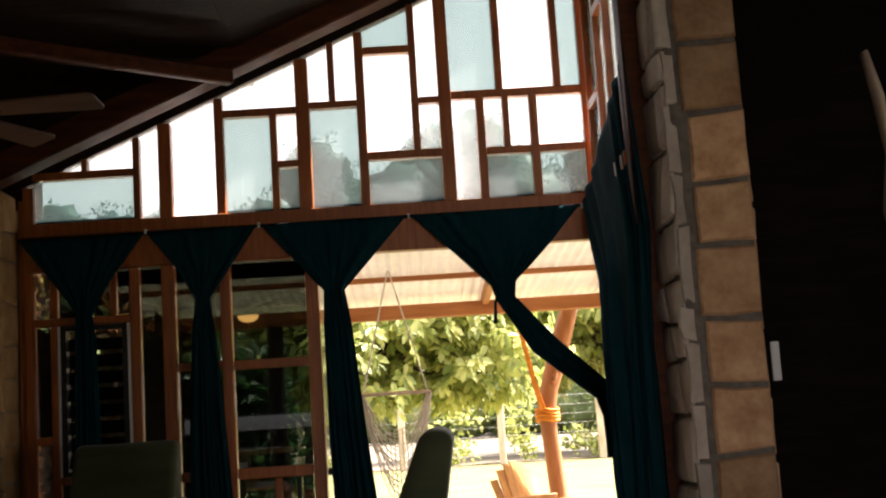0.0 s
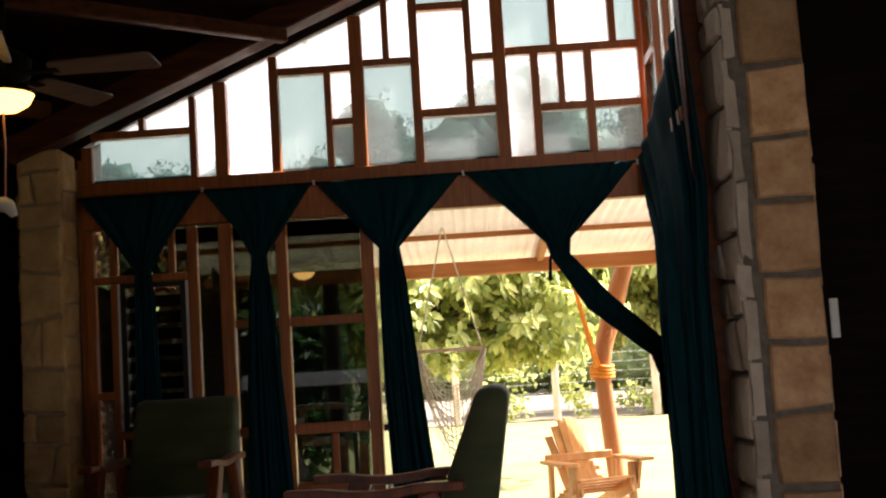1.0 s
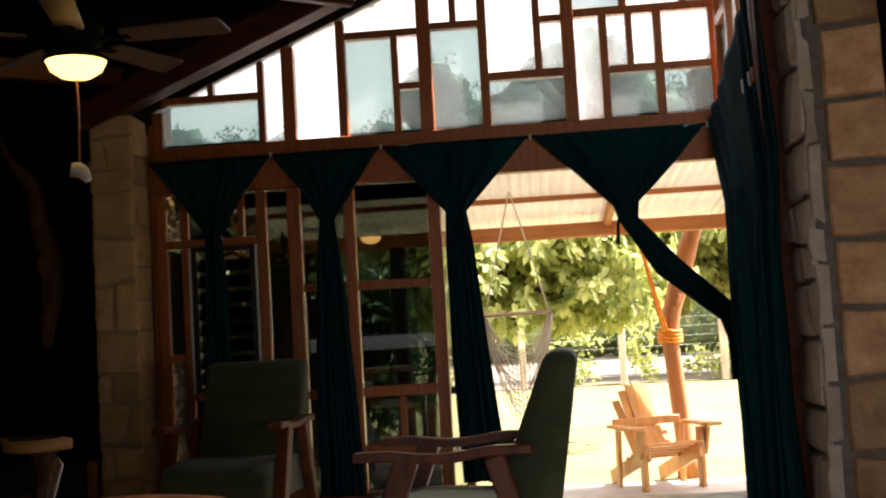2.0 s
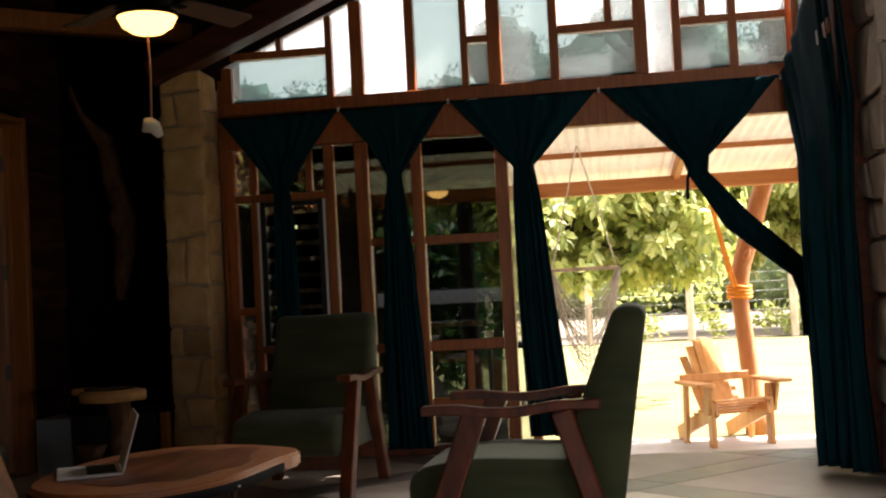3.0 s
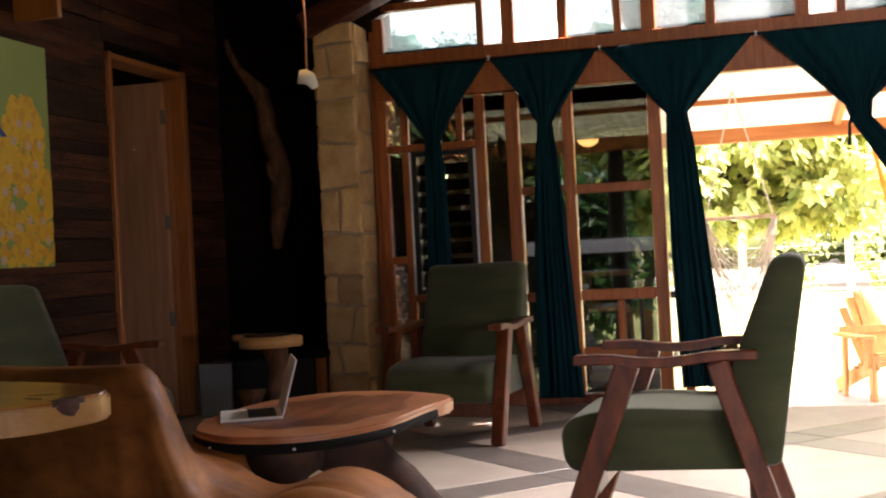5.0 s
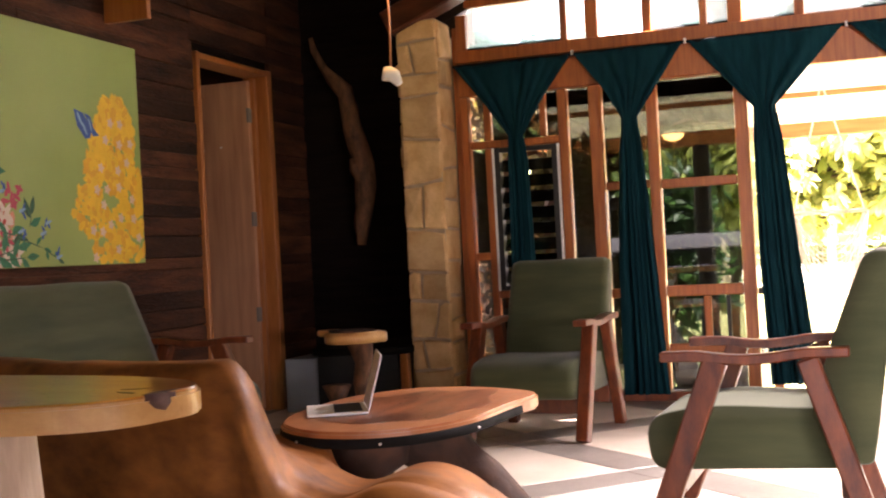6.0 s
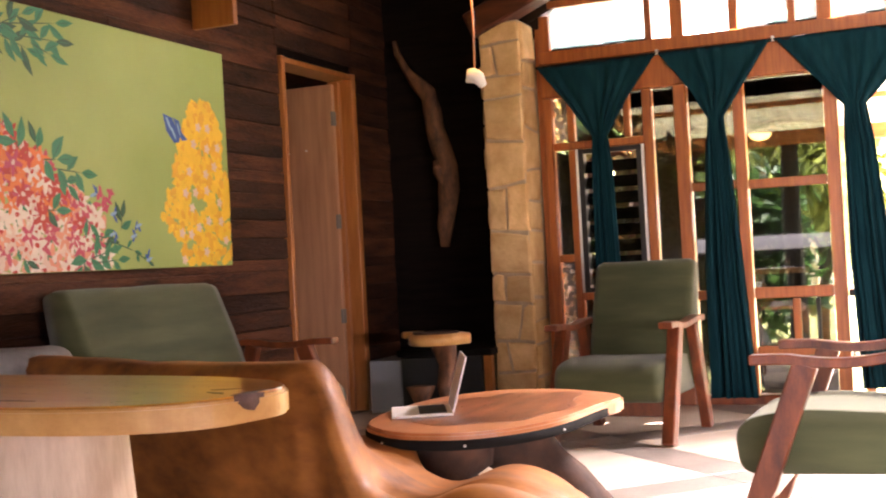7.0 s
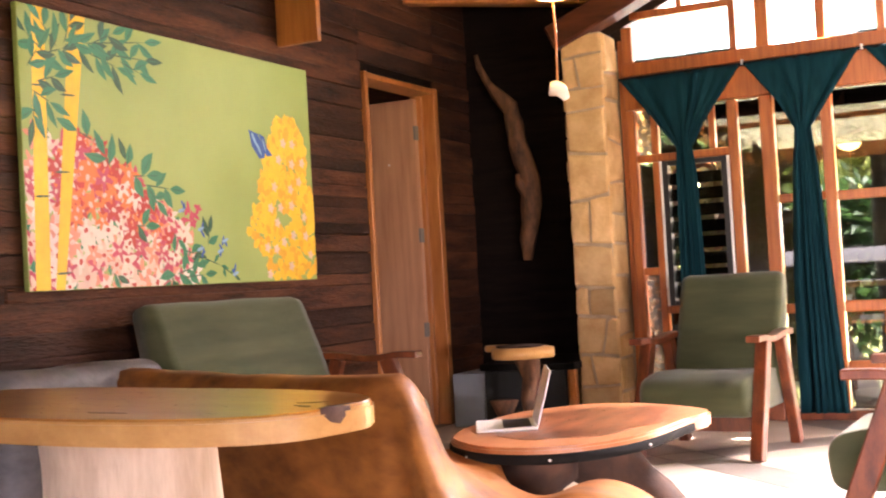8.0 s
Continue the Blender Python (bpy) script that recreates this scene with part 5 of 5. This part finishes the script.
part("wall_plate", beam((-2.4, YF + 0.19, 2.03), (-0.52, YF + 0.19, 2.03), 0.04, 0.10, 0.004), BLACK_PLANK, porch, "near-black board under the porch roof")
part("ledger", beam((-2.4, YF + 0.12, 2.22), (6, YF + 0.12, 2.22), 0.05, 0.16, 0.006), BEAM_WOOD, porch)

pole = thing("porch_post", pose(1.35, 11.65, GZ), "crooked peeled tree trunk holding up the porch", "post", "porch posts")
part("trunk", tube([(0, 0, 0), (-0.01, 0, 0.25), (-0.03, 0, 0.55), (-0.05, 0, 0.87), (-0.085, 0, 1.31), (-0.05, 0, 1.57), (0.07, 0, 1.94), (0.17, 0, 2.22), (0.22, 0, 2.38)], [0.10, 0.086, 0.080, 0.077, 0.076, 0.082, 0.098, 0.086, 0.078], 12, wobble=0.07, seed=41), POLE, pole, "", True)
part("knot", tube([(-0.02, -0.08, 1.62), (-0.01, -0.11, 1.66), (0.02, -0.09, 1.72)], [0.02, 0.035, 0.02], 8, wobble=0.1, seed=42), POLE, pole, "", True)
# near-black wood: the posts' backlit shade is painted into the colour
DARK_POST = material("backlit post wood", (0.012, 0.009, 0.007), (0.03, 0.022, 0.016), 0.8, 6, (3, 3, 0.6), 0.4, 30)
for x, seed in ((-2.55, 51), (-1.23, 52), (4.2, 53)):
    p2 = thing("porch_post", pose(x, 11.15, GZ), "straight dark wooden trunk holding up the porch", "post", "porch posts")
    part("trunk", tube([(0, 0, 0), (0.02, 0, 0.8), (0.0, 0, 1.6), (0.01, 0, 2.28)], [0.10, 0.085, 0.08, 0.075], 10, wobble=0.06, seed=seed), DARK_POST, p2, "", True)
rope = thing("orange_rope", pose(1.268, 11.55, 0.94), "orange nylon rope knotted round the porch post", "rope")
bm = bmesh.new()
for k in range(4):
    ring = [(0.0 + 0.105 * math.cos(t), 0.10 + 0.105 * math.sin(t), -0.06 + 0.032 * k + 0.01 * math.sin(2 * t)) for t in [2 * math.pi * j / 16 for j in range(17)]]
    tube(ring, [0.017] * 17, 6, bm=bm, cap=False)
part("knot", bm, ROPE, rope, "", True)
part("line", tube([(-0.06, 0.0, 0.03), (-0.12, 0.0, 0.3), (-0.20, 0.0, 0.72), (-0.24, 0.05, 0.92)], [0.02, 0.018, 0.018, 0.018], 7), ROPE, rope, "", True)
part("line", tube([(-0.03, 0.0, 0.03), (-0.10, 0.0, 0.3), (-0.19, 0.0, 0.72), (-0.23, 0.05, 0.92)], [0.014, 0.013, 0.013, 0.013], 7), ROPE, rope, "", True)


def adirondack(m, label, wood, group=""):
    ob = thing("garden_chair", m, label, "garden chair", group)
    for s in (-1, 1):
        x = s * 0.27
        part("front_leg", box(x - 0.02, x + 0.02, -0.30, -0.21, 0, 0.52, 0.004), wood, ob)
        part("side_rail", beam((s * 0.24, -0.30, 0.33), (s * 0.24, 0.52, 0.05), 0.035, 0.13, 0.005), wood, ob)
        part("back_leg", beam((s * 0.31, 0.20, 0.0), (s * 0.31, 0.16, 0.54), 0.035, 0.07, 0.004, up=(0, 1, 0)), wood, ob)
        arm = prism(rounded([(s * 0.36 - 0.085, -0.38), (s * 0.36 + 0.085, -0.38), (s * 0.36 + 0.065, 0.25), (s * 0.36 - 0.03, 0.25)], 0.03), 0.525, 0.552, 0.005)
        part("armrest", arm, wood, ob)
        part("bracket", prism([(-0.28, 0.28), (-0.23, 0.28), (-0.23, 0.52), (-0.36, 0.52)], -0.014, 0.014), wood, ob).matrix_basis = pose(s * 0.31, 0, 0, 90, 0, 90)
    for k in range(5):
        y = -0.29 + 0.095 * k
        z = 0.385 - 0.034 * k
        part("seat_slat", box(-0.27, 0.27, y - 0.042, y + 0.042, z, z + 0.02, 0.005), wood, ob)
    for k in range(-3, 4):
        x = 0.066 * k
        top = Vector((x * 1.02, 0.44, 0.91 - 0.16 * (k / 3) ** 2))
        part("back_slat", beam((x * 0.8, 0.10 + 0.003 * k, 0.24), top + Vector((0, 0.003 * k, 0)), 0.066 if k > 0 else 0.078, 0.02, 0.008, up=(0, 1, 0.3)), wood, ob)
    part("back_rail", box(-0.33, 0.33, 0.225, 0.25, 0.53, 0.60, 0.005), wood, ob)
    return ob


adirondack(pose(1.03, 10.95, GZ + 0.02, 0, 0, 20), "orange varnished slatted garden chair on the patio edge", PINE)
DARK_CHAIR = material("dark stained garden wood", (0.035, 0.018, 0.010), (0.085, 0.042, 0.022), 0.55, 5, (5, 5, 1), 0.1, 40)
adirondack(pose(-1.13, 9.75, GZ + 0.02, 0, 0, 62), "dark stained slatted garden chair on the patio", DARK_CHAIR)

swing = thing("hammock_chair", pose(-0.12, 10.0, 1.19), "cream net hammock chair hanging from the porch roof", "hammock")
part("spreader_bar", tube([(-0.30, 0, 0.0), (0.27, 0, 0.0)], [0.016, 0.016], 8), PALE_WOOD, swing)
for x in (-0.28, 0.25):
    part("cord", tube([(x, 0, 0.0), (-0.02, 0, 1.02)], [0.007, 0.007], 5), NET, swing)
bm = bmesh.new()
for k in range(22):
    sag, back = 0.30 + 0.028 * k + 0.03 * math.sin(k * 2.1), 0.02 * k
    pts = []
    for j in range(9):
        t = j / 8
        pts.append((-0.29 + 0.55 * t + 0.02 * math.sin(6 * t + k), back * math.sin(math.pi * t), -sag * math.sin(math.pi * t) ** 0.75))
    tube(pts, [0.004] * 9, 4, bm=bm)
for k in range(12):
    x = -0.22 + 0.035 * k
    d_ = math.sin(math.pi * (x + 0.29) / 0.55) ** 0.75
    tube([(x, 0.0, -0.30 * d_), (x, 0.22, -0.62 * d_), (x, 0.42, -0.90 * d_)], [0.0035] * 3, 4, bm=bm)
part("net", bm, NET, swing, "cream knotted cotton net")

structure("field", box(-120, 120, 32.4, 140, GZ, GZ + 0.03), FIELD, "pale dry field beyond the fence", "ground")

# fence along the far side of the lawn
fence = thing("fence", pose(0, 32, GZ), "wire fence on pale posts across the lawn", "fence")
for k in range(-7, 9):
    part("fence_post", box(k * 2.6 - 0.4 - 0.09, k * 2.6 - 0.4 + 0.09, -0.09, 0.09, 0, 1.8 + 0.06 * (k % 3), 0.02), PALE_WOOD, fence)
for k in range(7):
    part("wire", tube([(-19, 0, 0.25 + 0.24 * k), (21, 0, 0.25 + 0.24 * k)], [0.003, 0.003], 4), SILVER, fence)


# ---- plants ----
def leaves(name, spots, size, mat, parent, seed, droop=0.3, label="", ratio=0.5):
    """A crown: one folded leaf at each spot, turned at random."""
    r = np.random.RandomState(seed)
    n = len(spots)
    spots = np.asarray(spots, float)
    d = r.normal(size=(n, 3))
    d[:, 2] -= droop
    d /= np.linalg.norm(d, axis=1)[:, None]
    s = np.cross(d, r.normal(size=(n, 3)))
    s /= np.linalg.norm(s, axis=1)[:, None]
    nrm = np.cross(s, d)
    ln = size * r.uniform(0.6, 1.25, (n, 1))
    wd = ln * ratio * r.uniform(0.8, 1.2, (n, 1))
    v = np.stack([spots, spots + d * ln * 0.45 + s * wd * 0.5 + nrm * ln * 0.06, spots + d * ln - nrm * ln * 0.1, spots + d * ln * 0.45 - s * wd * 0.5 + nrm * ln * 0.06], 1).reshape(-1, 3)
    idx = np.arange(n)[:, None] * 4
    f = np.concatenate([idx + [[0, 1, 2]], idx + [[0, 2, 3]]])
    me = bpy.data.meshes.new(name)
    me.from_pydata(v.tolist(), [], f.tolist())
    me.materials.append(mat)
    ob = new(name, me)
    ob.parent = parent
    if label:
        tagged(ob, label)
    return ob


def clumps(r, centre, radii, count, per, spread):
    """Spots gathered in clumps over an ellipsoid, denser near its surface."""
    out = []
    for _ in range(count):
        d = r.normal(size=3)
        d /= np.linalg.norm(d)
        c = np.array(centre) + d * np.array(radii) * r.uniform(0.35, 1.0)
        out.append(c + r.normal(size=(per, 3)) * spread)
    return np.concatenate(out)


def whorls(name, spots, outward, size, mat, parent, seed, per=8, ratio=0.45):
    """A crown of leaf whorls: at each spot a spray of oval leaves spread round its shoot and drooping at the tips."""
    r = np.random.RandomState(seed)
    n = len(spots)
    axis = np.asarray(outward, float) * 0.55 + r.normal(size=(n, 3)) * 0.25 + [0, 0, 0.75]
    axis /= np.linalg.norm(axis, axis=1)[:, None]
    a = np.cross(axis, r.normal(size=(n, 3)))
    a /= np.linalg.norm(a, axis=1)[:, None]
    b = np.cross(axis, a)
    turn = (np.arange(per) * 2 * np.pi / per)[None, :] + r.uniform(0, 6.28, (n, 1)) + r.uniform(-0.3, 0.3, (n, per))
    d = a[:, None] * np.cos(turn)[..., None] + b[:, None] * np.sin(turn)[..., None] + axis[:, None] * r.uniform(-0.25, 0.45, (n, per, 1))
    d = d.reshape(-1, 3)
    d[:, 2] -= 0.12
    d /= np.linalg.norm(d, axis=1)[:, None]
    up = np.repeat(axis, per, axis=0)
    s = np.cross(d, up)
    s /= np.linalg.norm(s, axis=1)[:, None]
    up = np.cross(s, d)
    m = len(d)
    ln = size * r.uniform(0.65, 1.2, (m, 1))
    wd = ln * ratio * r.uniform(0.85, 1.15, (m, 1))
    p = np.repeat(np.asarray(spots, float), per, axis=0) + r.normal(size=(m, 3)) * size * 0.12
    tip = np.array([[0, 0, -0.22]])
    v = np.stack([p, p + d * ln * 0.32 + s * wd * 0.42 + up * ln * 0.05, p + d * ln * 0.70 + s * wd * 0.45 + tip * ln * 0.4, p + d * ln + tip * ln,
                  p + d * ln * 0.70 - s * wd * 0.45 + tip * ln * 0.4, p + d * ln * 0.32 - s * wd * 0.42 + up * ln * 0.05], 1).reshape(-1, 3)
    idx = np.arange(m)[:, None] * 6
    f = np.concatenate([idx + [[0, 1, 2, 3]], idx + [[0, 3, 4, 5]]])
    me = bpy.data.meshes.new(name)
    me.from_pydata(v.tolist(), [], f.tolist())
    me.materials.append(mat)
    ob = new(name, me)
    ob.parent = parent
    return ob


def tree(m, height, crown, radii, leaf, mat, label, seed, boughs=26, shoots=26, spread=0.3, group="", ratio=0.45):
    """Trunk and limbs, with leaf whorls gathered on boughs that stand apart, so that the sky shows between them."""
    ob = thing("tree", m, label, "tree", group)
    r = np.random.RandomState(seed)
    bm = tube([(0, 0, 0), (0.05, 0, height * 0.3), (crown[0] * 0.4, 0.05, height * 0.6), (crown[0], 0, height)], [height * 0.024, height * 0.02, height * 0.015, height * 0.008], 9, wobble=0.1, seed=seed)
    spots, outs = [], []
    for k in range(boughs):
        d = r.normal(size=3)
        d /= np.linalg.norm(d)
        c = np.array(crown) + d * np.array(radii) * r.uniform(0.45, 1.0)
        z0 = height * r.uniform(0.35, 0.8)
        root = np.array([crown[0] * 0.5 * z0 / height, 0, z0])
        mid_ = (root + c) / 2 + [0, 0, 0.12]
        tube([tuple(root), tuple(mid_), tuple(c)], [height * 0.011, height * 0.007, height * 0.003], 5, bm=bm, wobble=0.1, seed=seed + k)
        flat = r.normal(size=(shoots, 3)) * spread * np.array([1.25, 1.1, 0.45])
        spots.append(c + flat)
        outs.append(flat / spread + d * 0.5)
    part("trunk", bm, BARK, ob, "", True)
    whorls("crown", np.concatenate(spots), np.concatenate(outs), leaf, mat, ob, seed, ratio=ratio)
    return ob


tree(pose(-1.45, 16.0, GZ), 3.0, (0.85, 0, 2.5), (2.3, 1.5, 1.15), 0.185, LEAF_LIGHT, "broad tree with layered yellow-green leaves behind the porch", 61, 78, 32, 0.28)
tree(pose(-3.8, 17.5, GZ), 3.4, (0, 0, 2.6), (1.9, 1.6, 1.4), 0.24, LEAF_MID, "leafy green tree beyond the patio", 62, 44, 26, 0.32)
tree(pose(8.2, 37.0, GZ), 6.4, (0, 0, 4.4), (3.6, 2.6, 2.5), 0.34, LEAF_LIGHT, "leafy pale green tree beyond the fence", 63, 60, 26, 0.5)
tree(pose(4.2, 38.0, GZ), 6.2, (0, 0, 4.2), (3.2, 2.4, 2.4), 0.34, LEAF_LIGHT, "leafy green tree close behind the fence", 65, 54, 26, 0.5)
tree(pose(-7.0, 21.0, GZ), 3.8, (0, 0, 2.6), (2.6, 2.2, 1.7), 0.3, LEAF_DARK, "dark leafy tree beyond the patio", 64, 40, 24, 0.4)
for x, y, h_, seed in ((-2.75, 8.95, 2.3, 71), (-2.05, 9.1, 2.2, 72), (-3.4, 9.8, 2.4, 74), (-2.3, 10.1, 1.6, 73), (-1.68, 12.5, 2.0, 75)):
    bush = thing("bush", pose(x, y, GZ), "dark reddish leafy bush beside the house wall" if seed < 73 or seed == 74 else "dark green leafy bush by the patio", "bush", "bushes by the wall")
    r = np.random.RandomState(seed)
    leaves("foliage", clumps(r, (0, 0, h_ * 0.62), (0.46, 0.36, h_ * 0.5), 110, 16, 0.12), 0.17, leafy("reddish leaves", (0.05, 0.015, 0.012), (0.10, 0.10, 0.03)) if seed < 73 or seed == 74 else LEAF_DARK, bush, seed)
    part("stems", tube([(0, 0, 0), (0.04, 0, h_ * 0.4), (0, 0.03, h_ * 0.8)], [0.03, 0.02, 0.008], 6, seed=seed), BARK, bush)

def far_crown(bm, r, centre, radii):
    """The close-grown heart of a far crown: a lumpy, uneven mass."""
    res = bmesh.ops.create_icosphere(bm, subdivisions=3, radius=1.0)
    shift = Vector(r.uniform(0, 60, 3))
    for v in res["verts"]:
        k = 0.80 + 0.35 * noise.noise(v.co * 1.9 + shift) + 0.30 * noise.noise(v.co * 5.5 + shift)
        v.co = Vector((centre[0] + v.co.x * radii[0] * k, centre[1] + v.co.y * radii[1] * k, centre[2] + v.co.z * radii[2] * k))


r = np.random.RandomState(5)
spots, hearts_ = [], bmesh.new()
for k in range(46):
    x = -44 + 1.95 * k + r.uniform(-0.8, 0.8)
    h_ = r.uniform(3.0, 5.6)
    c, rad = (x, 62 + r.uniform(0, 5), h_ * 0.45), (2.6, 1.5, h_ * 0.5)
    far_crown(hearts_, r, c, rad)
    spots.append(clumps(r, c, tuple(q * 1.1 for q in rad), 50, 22, 0.35))
tagged(new("hedge_heart", mesh_of(hearts_, "hedge_heart", LEAF_MID, True)), "dense green heart of the hedge", "hedge", kind="stuff").location = (0, 0, GZ)
hedge = tagged(leaves("hedge", np.concatenate(spots), 0.34, LEAF_MID, None, 9), "tangled green hedge behind the fence", "hedge", kind="stuff")
hedge.location = (0, 0, GZ)
spots = []
for k in range(40):
    x = r.uniform(-14, 16)
    h_ = r.uniform(0.6, 2.0)
    spots.append(clumps(r, (x, 32.6 + r.uniform(-0.3, 1.2), h_ * 0.5), (r.uniform(0.3, 0.9), 0.4, h_ * 0.55), 22, 12, 0.12))
tagged(leaves("fence_plants", np.concatenate(spots), 0.2, LEAF_LIGHT, None, 12, label="straggling pale green plants along the wire fence"), category="plants", kind="stuff").location = (0, 0, GZ)
spots, hearts_ = [], bmesh.new()
for k in range(46):
    x = -48 + 1.75 * k + r.uniform(-1.0, 1.0)
    y = r.uniform(66, 88)
    h_ = (r.uniform(16.8, 19.5) if x > -6.5 else r.uniform(13.8, 15.6)) * (1.10 if -6.5 < x < -3 or 2 < x < 7 else 1.0)
    for j in range(4):
        c = (x + r.uniform(-1.8, 1.8), y + r.uniform(-1.5, 1.5), h_ * (0.25, 0.45, 0.64, 0.80)[j])
        rad = (r.uniform(2.4, 3.6), 2.8, h_ * (0.25, 0.24, 0.20, 0.17)[j])
        far_crown(hearts_, r, c, tuple(q * 0.95 for q in rad))
        spots.append(clumps(r, c, tuple(q * 1.05 for q in rad), 100, 24, 0.26))
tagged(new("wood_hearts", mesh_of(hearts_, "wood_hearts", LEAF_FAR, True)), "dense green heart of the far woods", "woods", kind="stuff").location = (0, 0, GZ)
woods = tagged(leaves("woods", np.concatenate(spots), 0.25, LEAF_FAR, None, 10), "green woods behind the fence, haze in their teal colour", "woods", kind="stuff")
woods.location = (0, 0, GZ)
bm = bmesh.new()
for k in range(70):
    x, y = r.uniform(-62, 62), r.uniform(70, 95)
    tube([(x, y, GZ), (x + 0.2, y, 5), (x, y, 9)], [0.3, 0.2, 0.08], 5, bm=bm)
tagged(new("wood_trunks", mesh_of(bm, "wood_trunks", BARK)), "grey trunks in the far woods", "woods", kind="stuff")

# ---- planks of the left wall ----
rngp = random.Random(17)


def plank(y0, y1, z0, z1, parent):
    bm = box(XL - 0.03, XL + rngp.uniform(-0.010, 0.002), y0, y1, z0, z1, 0.005)
    for v in bm.verts:
        if v.co.x > XL - 0.02:
            v.co.x += rngp.uniform(-0.003, 0.003)
        v.co.z += rngp.uniform(-0.003, 0.003)
    part("plank", bm, DARK_PLANK, parent)


z = 0.0
while z < 3.38:
    h_ = min(rngp.choice((0.07, 0.09, 0.11, 0.13)), 3.40 - z)
    cuts = [YB + 0.02, rngp.uniform(0.5, 2.0), rngp.uniform(3.4, 5.8), DOOR_Y0 + 0.004]
    for a, b in zip(cuts, cuts[1:]):
        plank(a + 0.002, b - 0.002, z + 0.0015, z + h_ - 0.0015, wall_left)
    if z > DOOR_TOP + 0.0:
        plank(DOOR_Y0 - 0.035, DOOR_Y1 + 0.035, z + 0.0015, z + h_ - 0.0015, wall_left)
    plank(DOOR_Y1 + 0.020, 8.288, z + 0.0015, z + h_ - 0.0015, wall_left)
    z += h_

# ---- floor tiles: cream squares framed by grey bands, laid on the diagonal ----
PITCH, BAND = 1.32, 0.27
ROT = pose(0, 0, 0, 0, 0, 45)
C45 = math.cos(math.pi / 4)


def tile_mesh(w, h, mat, name):
    bm = box(-w / 2, w / 2, -h / 2, h / 2, -0.012, 0.0, 0.0025)
    return mesh_of(bm, name, mat)


G_ = 0.005
SQ = tile_mesh(PITCH - BAND - G_, PITCH - BAND - G_, PALE_TILE, "tile")
BA = tile_mesh(PITCH - BAND - G_, BAND - G_, GREY_TILE, "band_tile")
BB = tile_mesh(BAND - G_, PITCH - BAND - G_, GREY_TILE, "band_tile")
JO = tile_mesh(BAND - G_, BAND - G_, GREY_TILE, "band_tile")
P0, Q0 = 4.60 * C45, 6.25 * C45      # the band lines x + y and y - x that the pattern starts from


X0_, X1_, Y0_, Y1_ = -3.78, 4.99, YB + 0.01, YF + 0.115


def lay(me, name, p, q):
    """Place a tile at pattern coordinates p along (1, 1), q along (-1, 1), cut to the floor's edges."""
    m = Matrix.Translation(((p - q) * C45, (p + q) * C45, 0)) @ ROT
    pts = [m @ v.co for v in me.vertices]
    if max(c.x for c in pts) < X0_ + 0.03 or min(c.x for c in pts) > X1_ or max(c.y for c in pts) < Y0_ or min(c.y for c in pts) > Y1_ - 0.03:
        return
    parts_ = [((X0_, 0, 0), (-1, 0, 0)), ((0, Y1_, 0), (0, 1, 0)), ((X1_, 0, 0), (1, 0, 0)), ((0, Y0_, 0), (0, -1, 0))]
    regions = [parts_]
    if max(c.x for c in pts) > STEP_X and max(c.y for c in pts) > STEP_Y - 0.005:
        regions = [parts_ + [((STEP_X, 0, 0), (1, 0, 0))], parts_ + [((STEP_X + 0.001, 0, 0), (-1, 0, 0)), ((0, STEP_Y - 0.005, 0), (0, 1, 0))]]
    if len(regions) > 1 or min(c.x for c in pts) < X0_ or max(c.y for c in pts) > Y1_ or max(c.x for c in pts) > X1_ or min(c.y for c in pts) < Y0_:
      for planes in regions:
        bm = bmesh.new()
        bm.from_mesh(me)
        bmesh.ops.transform(bm, matrix=m, verts=bm.verts)
        for co, no in planes:
            cut = bmesh.ops.bisect_plane(bm, geom=bm.verts[:] + bm.edges[:] + bm.faces[:], plane_co=co, plane_no=no, clear_outer=True)
            bmesh.ops.edgeloop_fill(bm, edges=[e for e in cut["geom_cut"] if isinstance(e, bmesh.types.BMEdge)])
        if len(bm.faces):
            new(name, mesh_of(bm, name, me.materials[0])).parent = floor_ob
    else:
        ob = new(name, me)
        ob.matrix_basis = m
        ob.parent = floor_ob


for i in range(-9, 9):
    for j in range(-10, 9):
        p, q = P0 + i * PITCH, Q0 + j * PITCH
        lay(JO, "band_tile", p, q)
        lay(BA, "band_tile", p + PITCH / 2, q)
        lay(BB, "band_tile", p, q + PITCH / 2)
        lay(SQ, "tile", p + PITCH / 2, q + PITCH / 2)
